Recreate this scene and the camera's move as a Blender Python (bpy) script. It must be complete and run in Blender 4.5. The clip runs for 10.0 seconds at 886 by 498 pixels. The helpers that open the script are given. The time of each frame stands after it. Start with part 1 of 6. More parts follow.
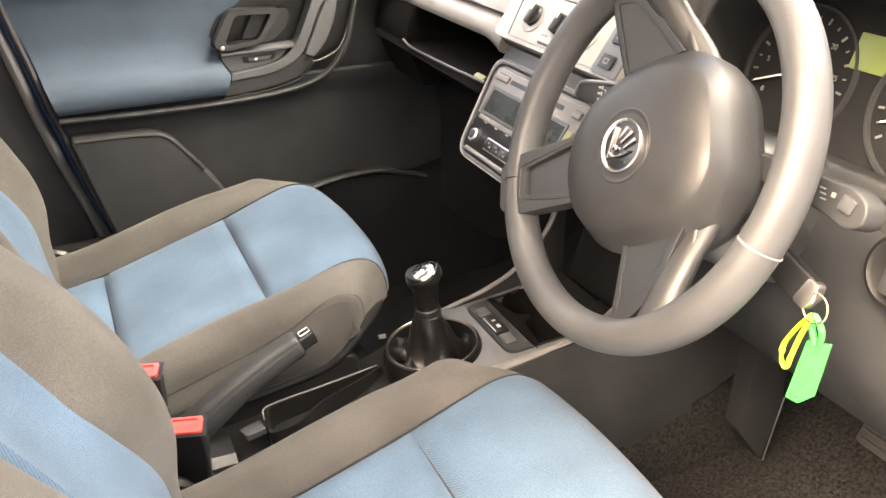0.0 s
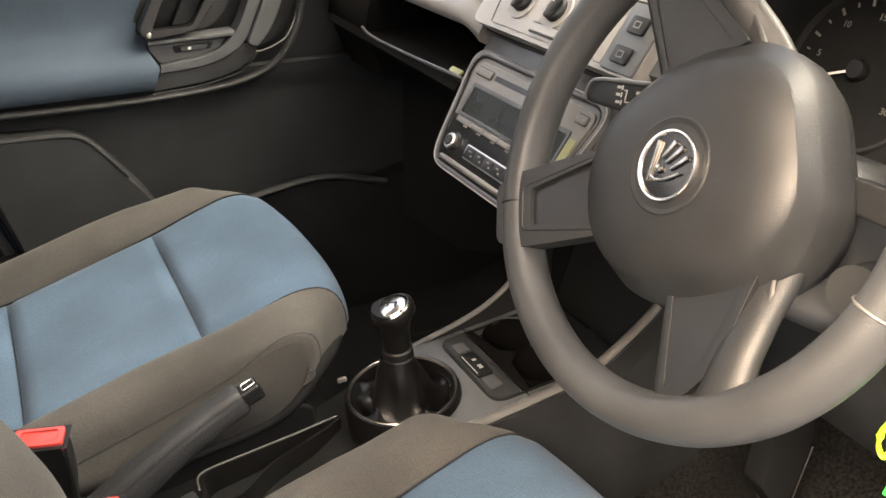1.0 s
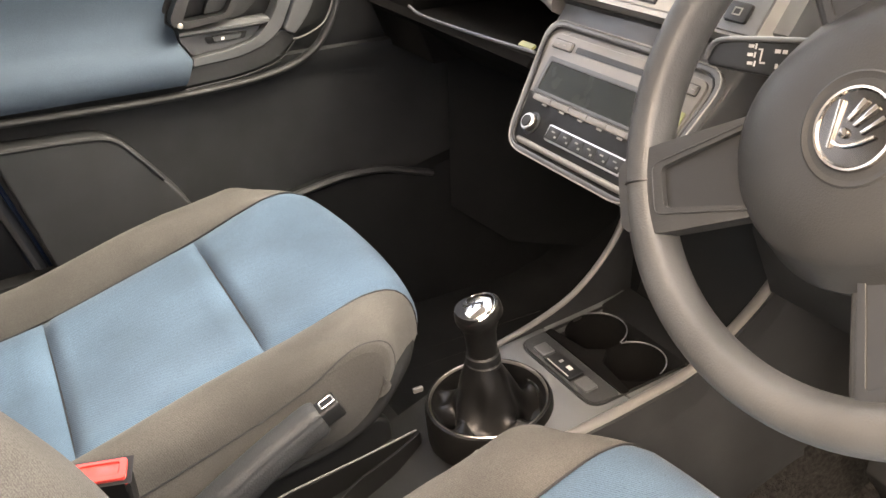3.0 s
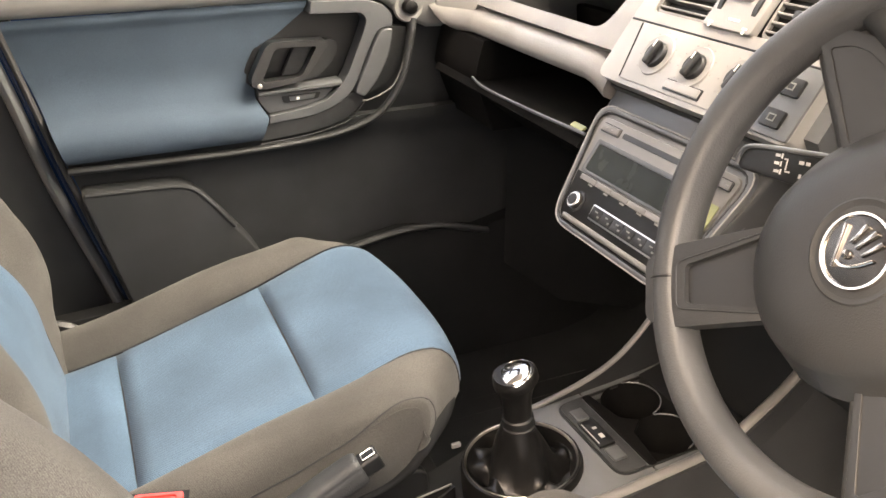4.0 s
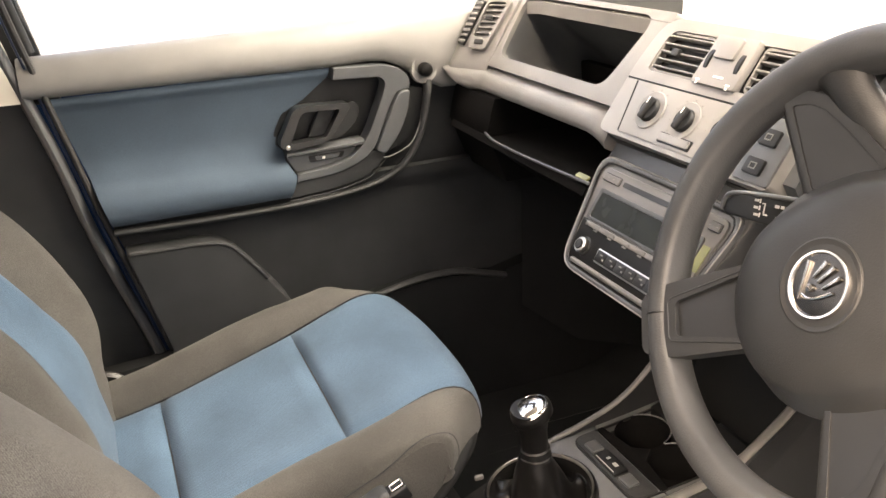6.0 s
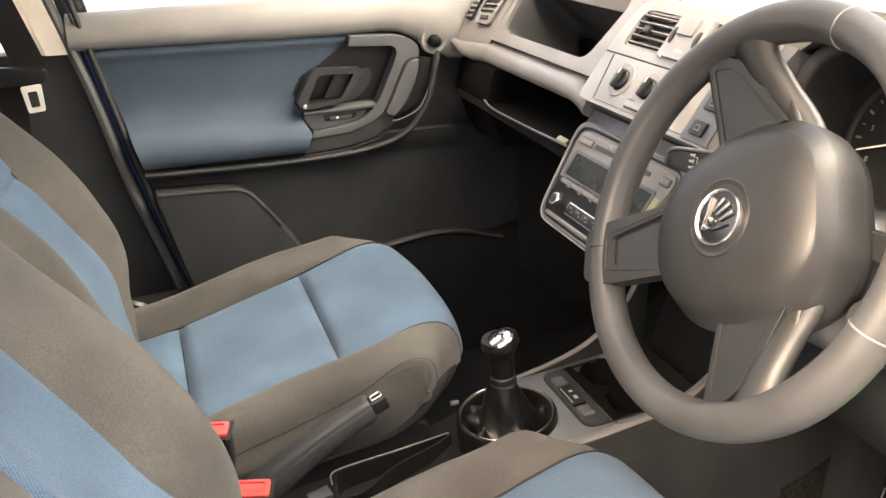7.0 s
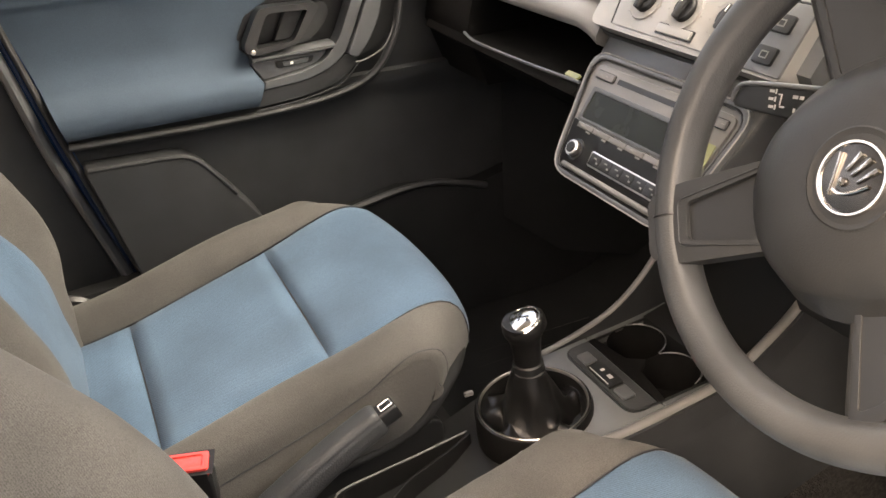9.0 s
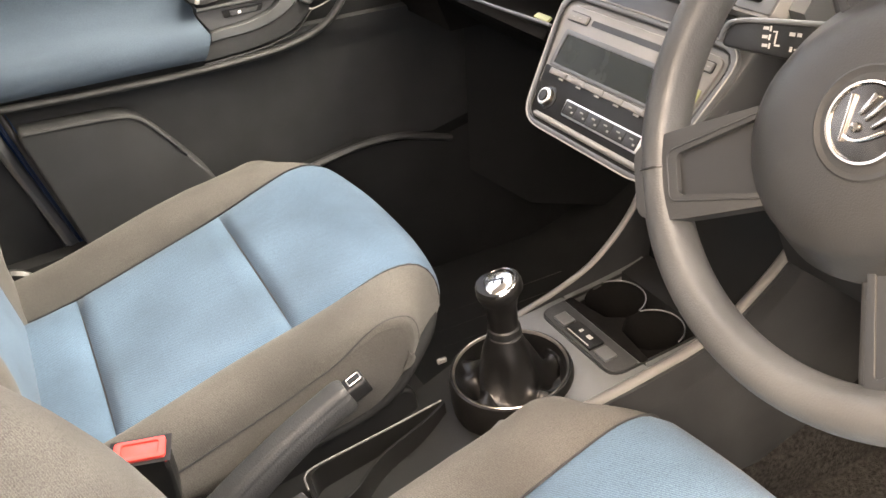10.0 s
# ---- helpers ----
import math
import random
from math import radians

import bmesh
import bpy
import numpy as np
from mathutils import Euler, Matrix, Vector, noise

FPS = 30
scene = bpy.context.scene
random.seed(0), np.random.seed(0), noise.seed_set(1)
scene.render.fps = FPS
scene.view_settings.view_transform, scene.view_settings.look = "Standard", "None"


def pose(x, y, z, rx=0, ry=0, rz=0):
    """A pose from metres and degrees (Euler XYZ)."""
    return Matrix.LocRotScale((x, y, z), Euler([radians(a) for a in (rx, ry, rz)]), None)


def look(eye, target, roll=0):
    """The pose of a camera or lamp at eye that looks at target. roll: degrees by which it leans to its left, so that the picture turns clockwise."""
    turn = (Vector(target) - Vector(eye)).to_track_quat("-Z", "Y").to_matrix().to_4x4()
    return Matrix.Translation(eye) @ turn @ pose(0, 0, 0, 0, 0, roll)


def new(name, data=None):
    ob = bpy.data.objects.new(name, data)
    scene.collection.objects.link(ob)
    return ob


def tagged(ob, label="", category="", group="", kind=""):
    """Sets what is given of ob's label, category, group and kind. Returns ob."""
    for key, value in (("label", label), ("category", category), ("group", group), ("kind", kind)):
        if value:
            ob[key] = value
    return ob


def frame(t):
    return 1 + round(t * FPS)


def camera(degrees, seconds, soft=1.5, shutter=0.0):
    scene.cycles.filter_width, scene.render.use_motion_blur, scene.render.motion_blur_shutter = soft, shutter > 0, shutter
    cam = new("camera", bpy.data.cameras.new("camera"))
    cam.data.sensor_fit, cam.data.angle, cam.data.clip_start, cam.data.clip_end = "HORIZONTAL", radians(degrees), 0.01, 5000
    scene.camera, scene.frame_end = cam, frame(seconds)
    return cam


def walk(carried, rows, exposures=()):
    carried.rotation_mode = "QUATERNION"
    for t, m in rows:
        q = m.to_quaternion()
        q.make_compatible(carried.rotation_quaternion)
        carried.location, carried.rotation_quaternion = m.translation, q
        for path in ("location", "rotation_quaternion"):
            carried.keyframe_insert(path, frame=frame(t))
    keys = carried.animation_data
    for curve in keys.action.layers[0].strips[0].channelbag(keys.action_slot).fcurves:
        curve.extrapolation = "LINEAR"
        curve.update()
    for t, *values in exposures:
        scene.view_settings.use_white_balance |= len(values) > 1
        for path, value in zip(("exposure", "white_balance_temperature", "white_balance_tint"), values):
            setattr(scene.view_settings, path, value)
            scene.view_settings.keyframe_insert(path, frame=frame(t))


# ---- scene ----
cam = camera(54.3, 10.0)
PATH = [
    (0, -0.3925, -0.9665, 1.0369, 63.712, 0.739, -24.268),
    (0.5, -0.3664, -0.8919, 1.0355, 64.415, 0.376, -24.936),
    (1, -0.339, -0.7729, 0.9874, 63.186, -0.569, -27.57),
    (1.5, -0.3318, -0.7217, 0.945, 60.565, 0.048, -28.376),
    (2, -0.3383, -0.7009, 0.9371, 60.7, 1.784, -28.498),
    (2.5, -0.361, -0.6669, 0.9392, 61.916, 2.129, -28.791),
    (2.7, -0.373, -0.6533, 0.9377, 62.366, 2.131, -29.123),
    (3.8, -0.3759, -0.6903, 0.9971, 64.552, -0.082, -24.402),
    (4, -0.3749, -0.7018, 1.0051, 65.158, 0.622, -23.239),
    (4.5, -0.376, -0.7253, 1.0177, 66.263, 2.249, -22.972),
    (5, -0.3794, -0.7399, 1.016, 67.151, 2.662, -23.287),
    (5.2, -0.3866, -0.7436, 1.0177, 67.66, 2.742, -23.114),
    (6.3, -0.3956, -0.8152, 1.0439, 68.288, 2.581, -21.768),
    (6.5, -0.3957, -0.8519, 1.0418, 68.234, 1.897, -20.879),
    (7, -0.392, -0.9339, 1.0361, 67.472, 1.01, -19.374),
    (7.5, -0.3831, -0.9525, 1.0332, 66.744, 1.462, -18.86),
    (8, -0.3738, -0.9511, 1.0358, 66.127, 1.95, -19.478),
    (8.5, -0.3849, -0.8439, 1.0335, 65.062, 3.125, -22.143),
    (9, -0.3931, -0.7167, 1.0061, 62.538, 3.264, -24.869),
    (9.5, -0.3867, -0.6562, 0.9805, 59.315, 3.362, -26.704),
    (10, -0.372, -0.6574, 0.984, 59.133, 3.694, -27.906),
]
# the phone's own exposure and white balance
LOOK = [(0, 4.50, 8300, 14), (0.6, 4.07, 8300, 13), (1.0, 3.67, 8100, 11), (1.5, 4.10, 8200, 13), (2.0, 4.27, 8200, 13), (2.5, 4.37, 8200, 13), (4.5, 4.17, 8300, 13), (6.5, 3.87, 8200, 13), (7.0, 3.92, 8200, 13), (7.5, 3.82, 8200, 13), (8.0, 3.72, 8200, 13), (8.5, 3.52, 8200, 13), (9.0, 3.82, 8200, 13), (9.5, 4.33, 8200, 13), (10, 4.54, 8200, 13)]
walk(cam, [(t, pose(x, y, z, rx, ry, rz)) for t, x, y, z, rx, ry, rz in PATH], LOOK)
# ---- light and exposure ----
world = bpy.data.worlds.new("overcast_sky")
scene.world = world
world.use_nodes = True
wn = world.node_tree.nodes
sky = wn.new("ShaderNodeTexSky")
sky.sky_type, sky.sun_disc = "NISHITA", False
sky.sun_elevation, sky.sun_rotation = radians(50), radians(246)
sky.air_density, sky.dust_density, sky.ozone_density = 0.7, 8.0, 0.5
wn["Background"].inputs["Strength"].default_value = 0.15
world.node_tree.links.new(sky.outputs["Color"], wn["Background"].inputs["Color"])
sun_data = bpy.data.lights.new("sun", "SUN")
sun_data.energy, sun_data.angle, sun_data.color = 0.66, radians(40), (1.0, 0.97, 0.92)
sun = new("sun", sun_data)
sun.matrix_world = look((3.4, -1.5, 5.0), (0, 0, 0.5))


# ---- materials ----
def nodes_of(name):
    m = bpy.data.materials.new(name)
    m.use_nodes = True
    nt = m.node_tree
    return m, nt, nt.nodes, nt.links, nt.nodes["Principled BSDF"]


def vary(nt, base, amount, scale, detail=4):
    """Colour that drifts round base, from a noise in metres."""
    n, l = nt.nodes, nt.links
    co = n.new("ShaderNodeTexCoord")
    no = n.new("ShaderNodeTexNoise")
    no.inputs["Scale"].default_value, no.inputs["Detail"].default_value = scale, detail
    l.new(co.outputs["Object"], no.inputs["Vector"])
    ramp = n.new("ShaderNodeValToRGB")
    lo = [c * (1 - amount) for c in base]
    hi = [min(1, c * (1 + amount)) for c in base]
    ramp.color_ramp.elements[0].position, ramp.color_ramp.elements[1].position = 0.3, 0.7
    ramp.color_ramp.elements[0].color, ramp.color_ramp.elements[1].color = (*lo, 1), (*hi, 1)
    l.new(no.outputs["Fac"], ramp.inputs["Fac"])
    return co, ramp


def plastic(name, base, rough=0.5, grain=900, bump=0.12, amount=0.12, spec=0.5):
    m, nt, n, l, b = nodes_of(name)
    co, ramp = vary(nt, base, amount, 14)
    l.new(ramp.outputs["Color"], b.inputs["Base Color"])
    b.inputs["Specular IOR Level"].default_value = spec
    g = n.new("ShaderNodeTexNoise")
    g.inputs["Scale"].default_value, g.inputs["Detail"].default_value = grain, 2
    l.new(co.outputs["Object"], g.inputs["Vector"])
    wear = n.new("ShaderNodeTexNoise")
    wear.inputs["Scale"].default_value, wear.inputs["Detail"].default_value = 30, 6
    l.new(co.outputs["Object"], wear.inputs["Vector"])
    mr = n.new("ShaderNodeMapRange")
    mr.inputs["To Min"].default_value, mr.inputs["To Max"].default_value = rough - 0.08, rough + 0.1
    l.new(wear.outputs["Fac"], mr.inputs["Value"])
    l.new(mr.outputs["Result"], b.inputs["Roughness"])
    bp = n.new("ShaderNodeBump")
    bp.inputs["Strength"].default_value, bp.inputs["Distance"].default_value = bump, 0.001
    l.new(g.outputs["Fac"], bp.inputs["Height"])
    l.new(bp.outputs["Normal"], b.inputs["Normal"])
    return m


def fabric(name, base, dark, thread=520, turn=35, stain=0.12, weave=0.5, rib=0.5, fleck=1100):
    """Woven seat cloth: twill ribs, melange flecks and faint stains."""
    m, nt, n, l, b = nodes_of(name)
    co, ramp = vary(nt, base, stain, 9, 6)
    mp = n.new("ShaderNodeMapping")
    mp.inputs["Rotation"].default_value = (radians(8), radians(12), radians(turn))
    l.new(co.outputs["Object"], mp.inputs["Vector"])
    wv = n.new("ShaderNodeTexWave")
    wv.inputs["Scale"].default_value, wv.inputs["Distortion"].default_value = thread / 3.2, 0.3
    wv.inputs["Detail"].default_value = 1
    l.new(mp.outputs["Vector"], wv.inputs["Vector"])
    fl = n.new("ShaderNodeTexNoise")
    fl.inputs["Scale"].default_value, fl.inputs["Detail"].default_value = fleck, 3
    l.new(co.outputs["Object"], fl.inputs["Vector"])
    add = n.new("ShaderNodeMath")
    add.operation = "MULTIPLY_ADD"
    add.inputs[1].default_value = rib
    l.new(wv.outputs["Fac"], add.inputs[0])
    half = n.new("ShaderNodeMath")
    half.operation = "MULTIPLY"
    half.inputs[1].default_value = 1.3 - rib
    l.new(fl.outputs["Fac"], half.inputs[0])
    l.new(half.outputs[0], add.inputs[2])
    mix = n.new("ShaderNodeMix")
    mix.data_type = "RGBA"
    mix.inputs["B"].default_value = (*dark, 1)
    l.new(ramp.outputs["Color"], mix.inputs["A"])
    mr = n.new("ShaderNodeMapRange")
    mr.inputs["From Min"].default_value, mr.inputs["From Max"].default_value = 0.85, 0.35
    mr.inputs["To Max"].default_value = weave
    l.new(add.outputs[0], mr.inputs["Value"])
    l.new(mr.outputs["Result"], mix.inputs["Factor"])
    l.new(mix.outputs["Result"], b.inputs["Base Color"])
    b.inputs["Roughness"].default_value = 0.95
    b.inputs["Specular IOR Level"].default_value = 0.15
    b.inputs["Sheen Weight"].default_value, b.inputs["Sheen Roughness"].default_value = 0.06, 0.5
    bp = n.new("ShaderNodeBump")
    bp.inputs["Strength"].default_value, bp.inputs["Distance"].default_value = 0.35, 0.001
    l.new(add.outputs[0], bp.inputs["Height"])
    l.new(bp.outputs["Normal"], b.inputs["Normal"])
    return m


def plain(name, base, rough=0.4, metal=0.0, coat=0.0, emit=0.0):
    m, nt, n, l, b = nodes_of(name)
    co, ramp = vary(nt, base, 0.08, 40)
    l.new(ramp.outputs["Color"], b.inputs["Base Color"])
    b.inputs["Roughness"].default_value, b.inputs["Metallic"].default_value = rough, metal
    b.inputs["Coat Weight"].default_value = coat
    if emit:
        l.new(ramp.outputs["Color"], b.inputs["Emission Color"])
        b.inputs["Emission Strength"].default_value = emit
    return m


def carpet_mat(name, base):
    m, nt, n, l, b = nodes_of(name)
    co, ramp = vary(nt, base, 0.75, 190, 6)
    fl = n.new("ShaderNodeTexNoise")
    fl.inputs["Scale"].default_value, fl.inputs["Detail"].default_value = 420, 3
    l.new(co.outputs["Object"], fl.inputs["Vector"])
    l.new(ramp.outputs["Color"], b.inputs["Base Color"])
    b.inputs["Roughness"].default_value, b.inputs["Specular IOR Level"].default_value = 1.0, 0.05
    bp = n.new("ShaderNodeBump")
    bp.inputs["Strength"].default_value, bp.inputs["Distance"].default_value = 0.9, 0.004
    l.new(fl.outputs["Fac"], bp.inputs["Height"])
    l.new(bp.outputs["Normal"], b.inputs["Normal"])
    return m


def glass_mat(name, tint):
    m, nt, n, l, b = nodes_of(name)
    b.inputs["Base Color"].default_value = (*tint, 1)
    b.inputs["Roughness"].default_value, b.inputs["Transmission Weight"].default_value = 0.02, 1.0
    b.inputs["IOR"].default_value = 1.45
    return m


GREY_CLOTH = fabric("grey_melange_cloth", (0.062, 0.0605, 0.0565), (0.016, 0.0157, 0.0148), 560, -30, 0.30, 0.80, 0.12, 900)
BLUE_CLOTH = fabric("blue_twill_cloth", (0.058, 0.098, 0.143), (0.018, 0.033, 0.052), 470, -30, 0.22, 0.85, 0.28, 900)
BLUE_DOOR = fabric("blue_door_cloth", (0.044, 0.064, 0.086), (0.029, 0.043, 0.059), 900, 30, 0.12, 0.6, 0.12, 800)
SIDE_CLOTH = fabric("seat_side_cloth", (0.052, 0.0507, 0.0475), (0.016, 0.0157, 0.0148), 560, 70, 0.25, 0.78, 0.0, 900)
SEAM = plain("seam_thread", (0.010, 0.011, 0.013), 0.9)
DARK = plastic("dark_plastic", (0.0158, 0.0170, 0.0180), 0.5, 700, 0.25, 0.25, 0.3)
GRIP = plastic("grip_plastic", (0.0205, 0.0220, 0.0233), 0.55, 500, 0.5, 0.2, 0.3)
BLACK = plastic("black_plastic", (0.0065, 0.0070, 0.0074), 0.42, 900, 0.1, 0.12, 0.3)
# blacker than the plastic: shade of shelf, wells and dash underside in the colour
SHADED_BLACK = plastic("black_with_shade", (0.0035, 0.0035, 0.0035), 0.9, 500, 0.2, 0.12, 0.05)
MATTE = plastic("matte_black", (0.0100, 0.0107, 0.0113), 0.9, 700, 0.2, 0.12, 0.08)
DASH = plastic("dashboard_grey", (0.1224, 0.1210, 0.1165), 0.42, 700, 0.25)
STACKM = plastic("stack_grey", (0.1662, 0.1640, 0.1580), 0.36, 1100, 0.06)
TRAYM = plastic("console_grey", (0.0679, 0.0730, 0.0774), 0.42, 900, 0.12)
RADIOM = plastic("radio_grey", (0.0960, 0.0945, 0.0915), 0.40, 1100, 0.05, 0.12, 0.4)
DOORTOP = plastic("door_top_grey", (0.1607, 0.1580, 0.1515), 0.5, 800, 0.2)
DOORMID = plastic("door_trim_grey", (0.0516, 0.0555, 0.0588), 0.42, 900, 0.1)
HANDLEM = plastic("satin_black_handle", (0.0126, 0.0135, 0.0143), 0.30, 900, 0.04, 0.12, 0.45)
COLM = plastic("column_grey", (0.0270, 0.0290, 0.0307), 0.42, 900, 0.1)
DOORLOW = plastic("door_lower_grey", (0.0179, 0.0193, 0.0205), 0.60, 700, 0.25, 0.15, 0.2)
WHEELM = plastic("wheel_leather", (0.0231, 0.0248, 0.0263), 0.52, 620, 0.22, 0.2, 0.5)
HUBM = plastic("airbag_skin", (0.0115, 0.0124, 0.0131), 0.46, 800, 0.2, 0.2, 0.45)
SPOKEM = plastic("spoke_grey", (0.0086, 0.0093, 0.0099), 0.34, 1100, 0.05, 0.12, 0.45)
LEATHER = plastic("gaiter_leatherette", (0.004, 0.004, 0.004), 0.32, 500, 0.15, 0.12, 0.22)
PILLAR = plastic("pillar_cream", (0.72, 0.67, 0.58), 0.6, 800, 0.1)
HEADLINER = plastic("headliner_grey", (0.45, 0.43, 0.40), 0.9, 500, 0.3)
RUBBER = plastic("rubber_seal", (0.018, 0.018, 0.018), 0.6)
CHROME = plain("chrome", (0.60, 0.585, 0.56), 0.16, 1.0)
SATIN = plain("satin_metal", (0.50, 0.48, 0.45), 0.3, 1.0)
PAINT = plain("blue_car_paint", (0.02, 0.06, 0.17), 0.25, 0.3, 1.0)
# the blue car paint again, lightened for daylight, then darkened for shade
PAINT_LIT = plain("car_paint_lit", (0.05, 0.15, 0.40), 0.25, 0.0, 0.5)
PAINT_SHADED = plain("car_paint_shaded", (0.010, 0.022, 0.058), 0.35)
RED = plain("red_button", (0.42, 0.045, 0.04), 0.25)
DIMMARK = plain("dial_print", (0.13, 0.13, 0.12), 0.5)
WHITEMARK = plain("white_print", (0.75, 0.74, 0.70), 0.5)
GREEN = plain("green_tag_plastic", (0.006, 0.38, 0.05), 0.55)
LIME = plain("lime_strap", (0.32, 0.62, 0.03), 0.4)
PALE = plain("pale_nickel", (0.80, 0.78, 0.74), 0.35, 0.3)
DARKCHROME = plain("shaded_chrome", (0.55, 0.525, 0.49), 0.16, 1.0)
BADGE = plain("badge_black", (0.09, 0.088, 0.085), 0.25, 1.0)
GLOSS = plastic("gloss_black", (0.0050, 0.0050, 0.0050), 0.38, 900, 0.03, 0.12, 0.15)
BRASS = plain("key_ring_metal", (0.72, 0.62, 0.38), 0.25, 1.0)
SCREEN = plastic("display_glass", (0.0060, 0.0070, 0.0045), 0.25, 900, 0.0, 0.05, 0.2)
LCD = plain("lit_display", (0.10, 0.135, 0.035), 0.4, 0.0, 0.0, 0.01)
STALKMARK = plain("stalk_print", (0.30, 0.30, 0.29), 0.5)
LCDY = plain("pale_display", (0.13, 0.135, 0.05), 0.4)
SCREEN.node_tree.nodes["Principled BSDF"].inputs["Specular IOR Level"].default_value = 0.08
WEB = fabric("belt_webbing", (0.014, 0.014, 0.014), (0.008, 0.008, 0.008), 600, 0, 0.1, 0.5)
CARPET = carpet_mat("charcoal_carpet", (0.0145, 0.0142, 0.0138))
GLASS = glass_mat("window_glass", (0.93, 0.96, 0.94))


# ---- mesh helpers ----
def smooth(me, angle=38):
    for p in me.polygons:
        p.use_smooth = True
    me.set_sharp_from_angle(angle=radians(angle))


def part(name, bm, material, parent=None, label="", angle=38):
    me = bpy.data.meshes.new(name)
    bmesh.ops.recalc_face_normals(bm, faces=bm.faces)
    bm.to_mesh(me)
    bm.free()
    me.materials.append(material)
    smooth(me, angle)
    ob = new(name, me)
    if parent is not None:
        ob.parent = parent
        ob.matrix_parent_inverse = Matrix.Translation(-parent.location)
    if label:
        tagged(ob, label)
    return ob


def thing(name, base, label, category, group="", kind=""):
    ob = new(name)
    ob.empty_display_size = 0.05
    ob.location = base
    return tagged(ob, label, category, group, kind)


def bevel(bm, width, segments=2, angle=30):
    bm.normal_update()
    es = [e for e in bm.edges if len(e.link_faces) == 2 and e.calc_face_angle(0) > radians(angle)]
    if es and width > 0:
        bmesh.ops.bevel(bm, geom=es, offset=width, segments=segments, profile=0.6, affect="EDGES", clamp_overlap=True)
    return bm


def block(centre, size, m=None, width=0.004, segments=2):
    bm = bmesh.new()
    bmesh.ops.create_cube(bm, size=1.0)
    bm.transform(Matrix.Diagonal((*size, 1)))
    bevel(bm, width, segments)
    bm.transform(Matrix.Translation(centre))
    if m is not None:
        bm.transform(m)
    return bm


def rounded(points, radius, steps=5):
    """A polygon's corners rounded. radius: one for all, or one a corner."""
    out, n = [], len(points)
    for i, p in enumerate(points):
        r = radius[i] if isinstance(radius, (list, tuple)) else radius
        p = Vector(p)
        a, b = Vector(points[i - 1]) - p, Vector(points[(i + 1) % n]) - p
        r = min(r, a.length * 0.48, b.length * 0.48)
        if r < 1e-6:
            out.append(tuple(p))
            continue
        a, b = p + a.normalized() * r, p + b.normalized() * r
        for k in range(steps + 1):
            t = k / steps
            out.append(tuple(a * (1 - t) ** 2 + p * 2 * t * (1 - t) + b * t * t))
    return out


def plate(points, depth, m=None, width=0.002, segments=2, hole=None, lift=0.0):
    """A prism on a polygon in the local xy plane, from z = lift down by depth; hole: a second polygon cut through it."""
    bm = bmesh.new()
    if hole is None:
        top = [bm.verts.new((x, y, lift)) for x, y in points]
        low = [bm.verts.new((x, y, lift - depth)) for x, y in points]
        bm.faces.new(top)
        bm.faces.new(low[::-1])
        n = len(points)
        for i in range(n):
            bm.faces.new((top[i], low[i], low[(i + 1) % n], top[(i + 1) % n]))
    else:
        loops = []
        for poly in (points, hole):
            t = [bm.verts.new((x, y, lift)) for x, y in poly]
            u = [bm.verts.new((x, y, lift - depth)) for x, y in poly]
            k = len(poly)
            for i in range(k):
                bm.faces.new((t[i], u[i], u[(i + 1) % k], t[(i + 1) % k]))
            loops.append((t, u))
        for side in (0, 1):
            edges = []
            for pair in loops:
                ring = pair[side]
                edges += [bm.edges.get((ring[i - 1], ring[i])) for i in range(len(ring))]
            bmesh.ops.triangle_fill(bm, use_beauty=True, use_dissolve=False, edges=edges)
        bmesh.ops.recalc_face_normals(bm, faces=bm.faces)
    bevel(bm, width, segments, 40)
    if m is not None:
        bm.transform(m)
    return bm


def resample(points, n):
    """n points at even angles' length round a polygon, starting nearest to the direction (1, 0) from its middle."""
    c = sum((Vector(p) for p in points), Vector((0, 0))) / len(points)
    dense = []
    for i, p in enumerate(points):
        a, b = Vector(p), Vector(points[(i + 1) % len(points)])
        for k in range(12):
            dense.append(a.lerp(b, k / 12))
    area = sum(dense[i - 1].x * dense[i].y - dense[i].x * dense[i - 1].y for i in range(len(dense)))
    if area < 0:
        dense.reverse()
    start = min(range(len(dense)), key=lambda i: abs(math.atan2(dense[i].y - c.y, dense[i].x - c.x)))
    dense = dense[start:] + dense[:start]
    lens = [0.0]
    for i in range(len(dense)):
        lens.append(lens[-1] + (dense[(i + 1) % len(dense)] - dense[i]).length)
    out, k = [], 0
    for i in range(n):
        s = lens[-1] * i / n
        while lens[k + 1] < s:
            k += 1
        t = (s - lens[k]) / max(1e-9, lens[k + 1] - lens[k])
        out.append(tuple(dense[k].lerp(dense[(k + 1) % len(dense)], t)))
    return out


def loft(sections, closed=True, caps=True):
    """Skins equal-length rings of points."""
    bm = bmesh.new()
    rings = [[bm.verts.new(p) for p in s] for s in sections]
    n = len(rings[0])
    for a, b in zip(rings, rings[1:]):
        for i in range(n if closed else n - 1):
            j = (i + 1) % n
            bm.faces.new((a[i], a[j], b[j], b[i]))
    if caps and closed:
        bm.faces.new(rings[0])
        bm.faces.new(rings[-1][::-1])
    return bm


